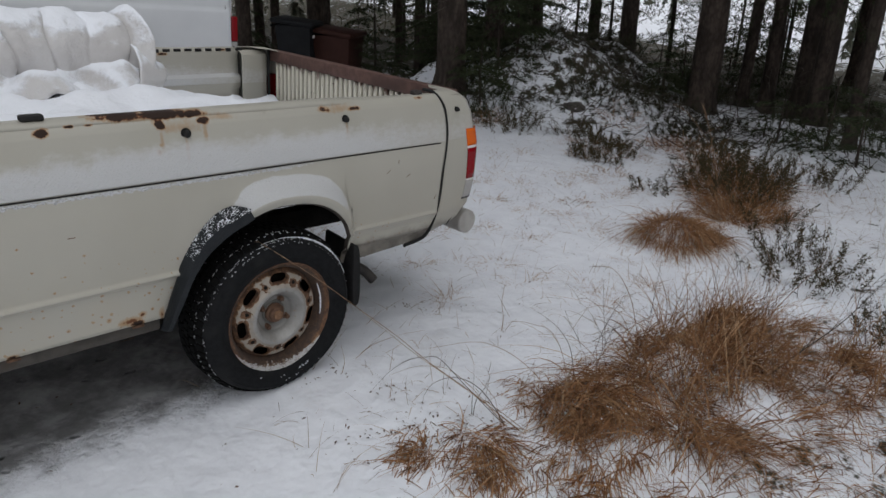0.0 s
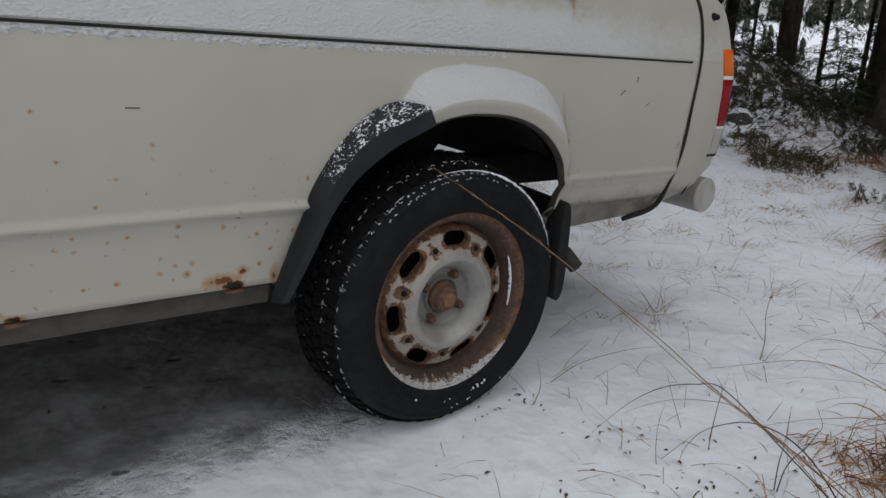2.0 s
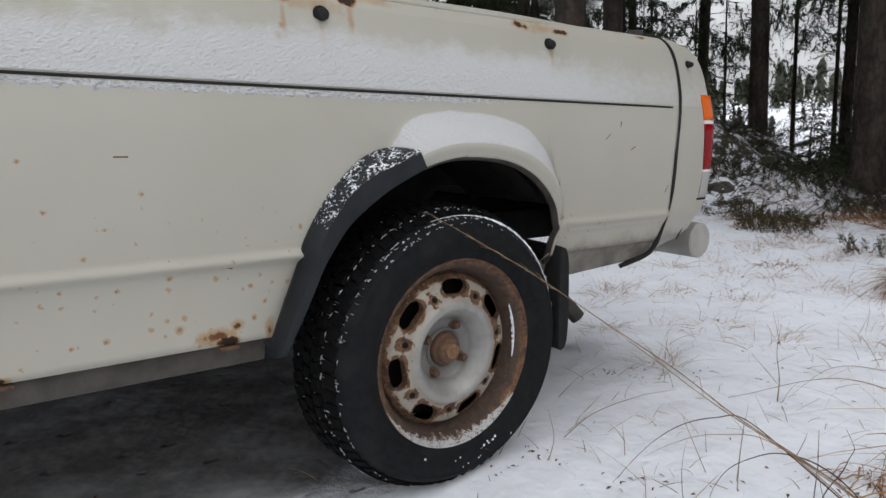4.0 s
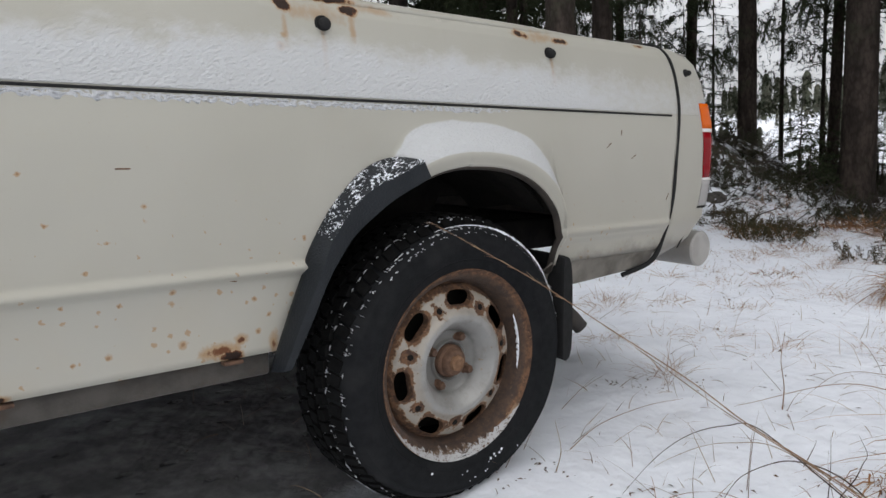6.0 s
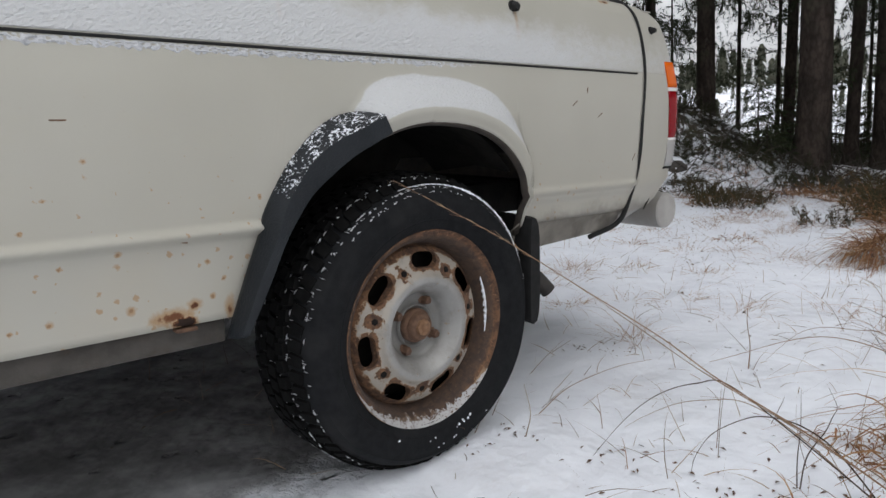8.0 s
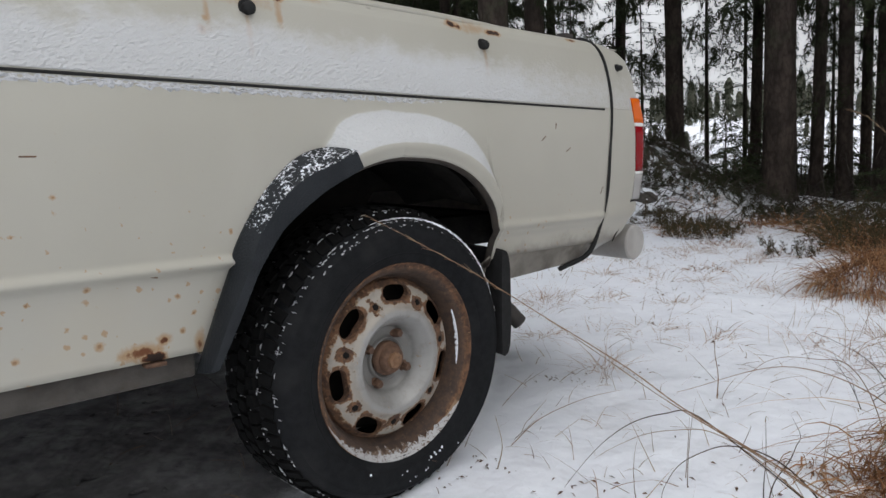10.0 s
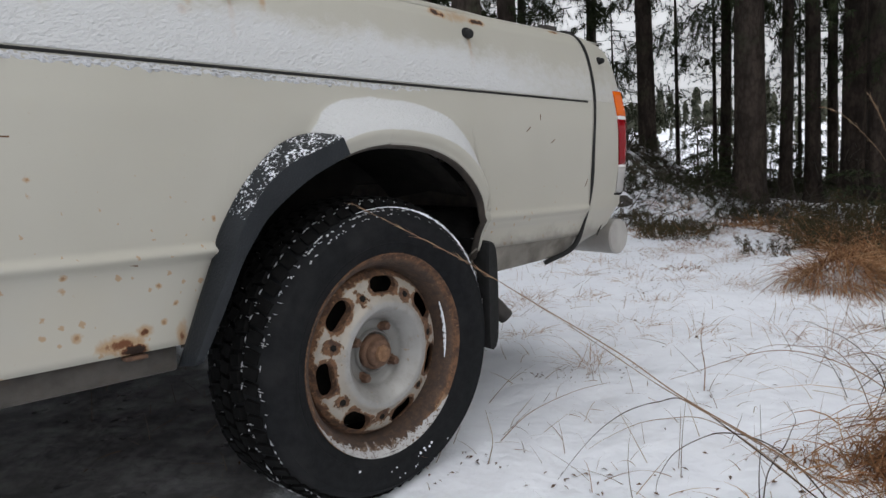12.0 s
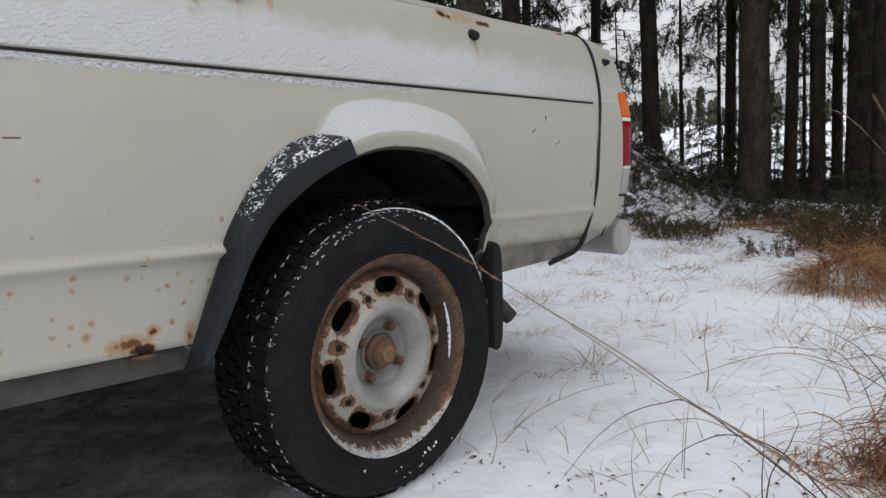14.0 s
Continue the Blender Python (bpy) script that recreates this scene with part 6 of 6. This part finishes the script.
def scatter():
    """Single dry blades, and dead leaves on the snow."""
    rnd = np.random.default_rng(9)
    base, way, ln = [], [], []
    for k in range(8000):
        x, y = rnd.uniform(-0.2, 4.4), rnd.uniform(-1.7, 2.2)
        near = math.exp(-max(0.0, y + 0.55) * 1.6) if x > 0.1 else 0.15
        if rnd.uniform() > 0.22 + 0.7 * near:
            continue
        base.append((x, y, height(x, y) - 0.004))
        way.append((rnd.normal(0, 0.6), rnd.normal(0, 0.6), rnd.uniform(0.08, 0.8)))
        ln.append(rnd.uniform(0.03, 0.18) * (1.25 if y < -0.3 else 0.8))
    n = len(ln)
    tagged(strips("dry_blades", base, way, ln, np.full(n, 0.0017), rnd.uniform(0.05, 0.5, n), PALE, 5, 9, curl=0.12), "single dry grass blades standing in the snow", "grass", kind="stuff")
    vs, fs = [], []
    spots = [(0.03, -0.42, 0.14, 34), (0.16, -0.52, 0.12, 40), (0.30, -0.45, 0.10, 16), (0.20, -0.085, 0.035, 16), (0.92, 0.02, 0.07, 6), (0.73, 0.17, 0.03, 8), (0.78, 0.10, 0.06, 14), (2.45, 0.58, 0.09, 30), (2.3, 0.75, 0.12, 16), (2.75, 0.9, 0.12, 18), (0.26, -0.27, 0.05, 14), (0.87, -0.24, 0.03, 6), (-0.3, -0.35, 0.2, 10), (1.0, 0.1, 0.5, 6), (1.6, 0.2, 0.7, 22), (0.9, -0.2, 0.5, 7), (2.6, 0.6, 0.9, 150), (0.35, -0.6, 0.12, 24), (0.55, -0.55, 0.1, 16), (-0.35, 0.4, 0.3, 16), (0.09, -0.08, 0.03, 6)]
    for cx, cy, r, n in spots:
        for k in range(n):
            x, y = cx + rnd.normal(0, r * 0.6), cy + rnd.normal(0, r * 0.6)
            z, a, s = height(x, y) + 0.003, rnd.uniform(0, 6.28), rnd.uniform(0.003, 0.008)
            d, e = np.array([math.cos(a), math.sin(a), rnd.normal(0, 0.35)]), np.array([-math.sin(a), math.cos(a), rnd.normal(0, 0.35)])
            p = np.array([x, y, z])
            i = len(vs)
            vs += [p - d * s, p - e * s * 0.4 + (0, 0, 0.3 * s), p + d * s * 0.9, p + e * s * 0.45 + (0, 0, 0.2 * s)]
            fs += [(i, i + 1, i + 2), (i, i + 2, i + 3)]
    tagged(from_lists("dead_leaves", [tuple(v) for v in vs], fs, LEAF), "small dead leaves and bits of bark on the snow", "leaves", kind="stuff")


scatter()


def stalk(points, r, label="long dry grass stalk leaning over the snow", head=0.0, seed=0, size=1.0, mat=None):
    run = bez(points, 10)
    n = len(run)
    ob = part("grass_stalk", tube(run, [r * (1 - 0.75 * k / n) for k in range(n)], 5), mat or PALE)
    if head:
        rnd = np.random.default_rng(seed)
        base, way = [], []
        for k in range(60):
            i = int(n * (1 - head * rnd.uniform(0, 1))) - 1
            i = min(max(i, 1), n - 1)
            d = (run[i] - run[i - 1]).normalized()
            base.append(run[i])
            way.append(np.array(d) + rnd.normal(0, 0.16, 3))
        hd = strips("seed_head", base, way, size * rnd.uniform(0.010, 0.026, 60), np.full(60, 0.0016 * size), np.full(60, 0.1), PALE, 3, seed)
        hd.parent = ob
    return tagged(ob, label, "grass stalk", group="long grass stalks")


stalk([(0.415, -0.742, 0.0), (0.357, -0.659, 0.079), (0.309, -0.589, 0.141), (0.239, -0.485, 0.222), (0.188, -0.41, 0.292), (0.119, -0.308, 0.373), (0.050, -0.205, 0.455), (-0.010, -0.118, 0.516), (-0.055, -0.055, 0.560)], 0.0016, head=0.30, seed=1)
stalk([(0.43, -0.75, 0.0), (0.365, -0.665, 0.082), (0.300, -0.575, 0.150), (0.225, -0.47, 0.232), (0.172, -0.395, 0.30), (0.135, -0.345, 0.345)], 0.0012, seed=2)
stalk([(0.42, -0.74, 0.0), (0.352, -0.65, 0.085), (0.29, -0.56, 0.16), (0.21, -0.45, 0.25), (0.15, -0.36, 0.33), (0.11, -0.29, 0.385)], 0.0010, seed=3)
DARK = "dark curved dry grass blade arching over the snow"
stalk([(0.400, -0.690, 0.0), (0.345, -0.560, 0.115), (0.322, -0.458, 0.182), (0.301, -0.414, 0.179), (0.276, -0.370, 0.162), (0.253, -0.331, 0.130), (0.231, -0.297, 0.087), (0.206, -0.260, 0.028)], 0.0014, DARK, seed=4, mat=SEDGE)
stalk([(0.405, -0.680, 0.0), (0.365, -0.560, 0.105), (0.335, -0.484, 0.151), (0.306, -0.425, 0.149), (0.282, -0.381, 0.137), (0.256, -0.336, 0.110), (0.238, -0.308, 0.088)], 0.0011, DARK, seed=5)
stalk([(0.395, -0.690, 0.0), (0.380, -0.620, 0.085), (0.367, -0.565, 0.121), (0.346, -0.512, 0.130), (0.330, -0.473, 0.115), (0.311, -0.435, 0.085), (0.300, -0.412, 0.041), (0.296, -0.406, 0.006)], 0.0016, DARK, seed=6, mat=SEDGE)
stalk([(0.366, -0.566, 0.0), (0.371, -0.574, 0.066), (0.379, -0.598, 0.116), (0.382, -0.607, 0.143), (0.384, -0.613, 0.163), (0.380, -0.601, 0.193)], 0.0013, DARK, seed=7, mat=SEDGE)
stalk([(0.366, -0.562, 0.0), (0.366, -0.561, 0.059), (0.367, -0.564, 0.118), (0.367, -0.563, 0.183)], 0.0013, DARK, seed=10, mat=SEDGE)
stalk([(0.745, -0.660, 0.0), (0.735, -0.620, 0.130), (0.718, -0.579, 0.193), (0.703, -0.528, 0.197), (0.686, -0.477, 0.197), (0.672, -0.438, 0.182), (0.659, -0.405, 0.148), (0.649, -0.381, 0.118)], 0.0011, DARK, seed=11)
stalk([(0.742, -0.690, 0.0), (0.738, -0.661, 0.134), (0.732, -0.634, 0.183), (0.724, -0.603, 0.214), (0.713, -0.560, 0.237), (0.701, -0.522, 0.253)], 0.0014, DARK, seed=12, mat=SEDGE)
stalk([(0.87, -0.24, 0.0), (0.872, -0.242, 0.06), (0.868, -0.235, 0.13), (0.875, -0.24, 0.20)], 0.0017, "thin upright dead stem in the snow")
stalk([(0.30, -0.05, 0.02), (0.34, -0.10, 0.08), (0.42, -0.16, 0.115), (0.50, -0.20, 0.12)], 0.0011, seed=8)
stalk([(0.20, -0.10, 0.02), (0.205, -0.11, 0.07), (0.20, -0.10, 0.13)], 0.0012, seed=9)
rnd = np.random.default_rng(21)
for k in range(46):
    x, y = rnd.uniform(0.30, 1.7), rnd.uniform(-1.4, -0.62)
    a = rnd.uniform(0, 2 * np.pi)
    l = rnd.uniform(0.25, 0.50)
    dx, dy = math.cos(a) * l, math.sin(a) * l
    stalk([(x, y, height(x, y) - 0.01), (x + 0.25 * dx, y + 0.25 * dy, 0.45 * l), (x + 0.6 * dx, y + 0.6 * dy, 0.62 * l), (x + dx, y + dy, 0.5 * l)], 0.0014, head=0.25 if k % 3 == 0 else 0.0, seed=200 + k)


def snow_crumbs():
    """Snow caught in the matted grass of the bank."""
    rnd = np.random.default_rng(51)
    ico = bmesh.new()
    bmesh.ops.create_icosphere(ico, subdivisions=1, radius=1.0)
    shape, tri = np.array([v.co[:] for v in ico.verts]), np.array([[v.index for v in q.verts] for q in ico.faces])
    ico.free()
    vs, fs, n = [], [], 0
    for k in range(600):
        x, y = rnd.uniform(0.15, 2.1), rnd.uniform(-1.75, -0.62)
        if lump(x, y, 3.2, 21.0) < -0.05:
            continue
        a, big = rnd.uniform(0, 6.28), rnd.uniform(0.0010, 0.0026)
        c, s = math.cos(a), math.sin(a)
        p = shape * (1 + rnd.normal(0, 0.18, (len(shape), 1))) * (big * rnd.uniform(1.0, 2.4), big, big * 0.7)
        p = np.stack([p[:, 0] * c - p[:, 1] * s + x, p[:, 0] * s + p[:, 1] * c + y, p[:, 2] + height(x, y) + rnd.uniform(0.0, 0.08)], -1)
        vs.append(p)
        fs.append(tri + n)
        n += len(p)
    ob = from_lists("snow_crumbs", np.concatenate(vs), np.concatenate(fs), SNOWY)
    tagged(ob, "crumbs of snow caught in the matted grass", "snow", kind="stuff")


snow_crumbs()


def bare_twig(run, r, n_side, seed, label="thin bare reddish-brown twig standing in the snow"):
    rnd = random.Random(seed)
    pts = bez(run, 6)
    ob = part("bare_twig", tube(pts, [r * (1 - 0.7 * k / len(pts)) for k in range(len(pts))], 5), TWIG)
    for k in range(n_side):
        i = rnd.randrange(len(pts) // 4, len(pts) - 2)
        d = (pts[i + 1] - pts[i - 1]).normalized()
        w = (d + Vector((rnd.gauss(0, 0.6), rnd.gauss(0, 0.6), rnd.uniform(0.0, 0.6)))).normalized()
        l = rnd.uniform(0.03, 0.12)
        part("side_twig", tube([pts[i], pts[i] + w * l * 0.5 + Vector((0, 0, 0.004)), pts[i] + w * l], [r * 0.5, r * 0.4, r * 0.2], 4), TWIG, ob)
    return tagged(ob, label, "twig", group="bare twigs on the bank")


rnd = random.Random(77)
for k in range(34):
    x = rnd.uniform(0.85, 2.5)
    y = -0.60 - 0.10 * x + rnd.uniform(-0.5, 0.22)
    h, lx, ly = rnd.uniform(0.12, 0.32), rnd.gauss(0, 0.07), rnd.gauss(0, 0.07)
    z = height(x, y) - 0.01
    bare_twig([(x, y, z), (x + lx * 0.4, y + ly * 0.4, z + h * 0.5), (x + lx, y + ly, z + h)], 0.0012, 3 if k % 3 else 6, 400 + k)
bare_twig([(1.25, -1.12, height(1.25, -1.12)), (1.30, -1.19, 0.14), (1.36, -1.28, 0.27), (1.42, -1.355, 0.42)], 0.0028, 9, 440, "thin bare reddish-brown seedling twig leaning over the grass")


# feathery reed plumes bend over the tussocks
stalk([(2.336, -0.407, -0.020), (2.326, -0.407, 0.089), (2.320, -0.377, 0.282), (2.309, -0.327, 0.454), (2.298, -0.276, 0.552), (2.280, -0.203, 0.642), (2.267, -0.157, 0.685), (2.254, -0.109, 0.710)], 0.0014, "pale feathery grass plume bending over the tussocks", head=0.45, seed=300, size=1.5)
stalk([(2.242, -0.451, -0.020), (2.232, -0.451, 0.087), (2.227, -0.423, 0.252), (2.220, -0.386, 0.417), (2.213, -0.354, 0.537), (2.207, -0.326, 0.624), (2.201, -0.303, 0.687), (2.196, -0.281, 0.734)], 0.0014, "pale feathery grass plume bending over the tussocks", head=0.45, seed=301, size=1.5)
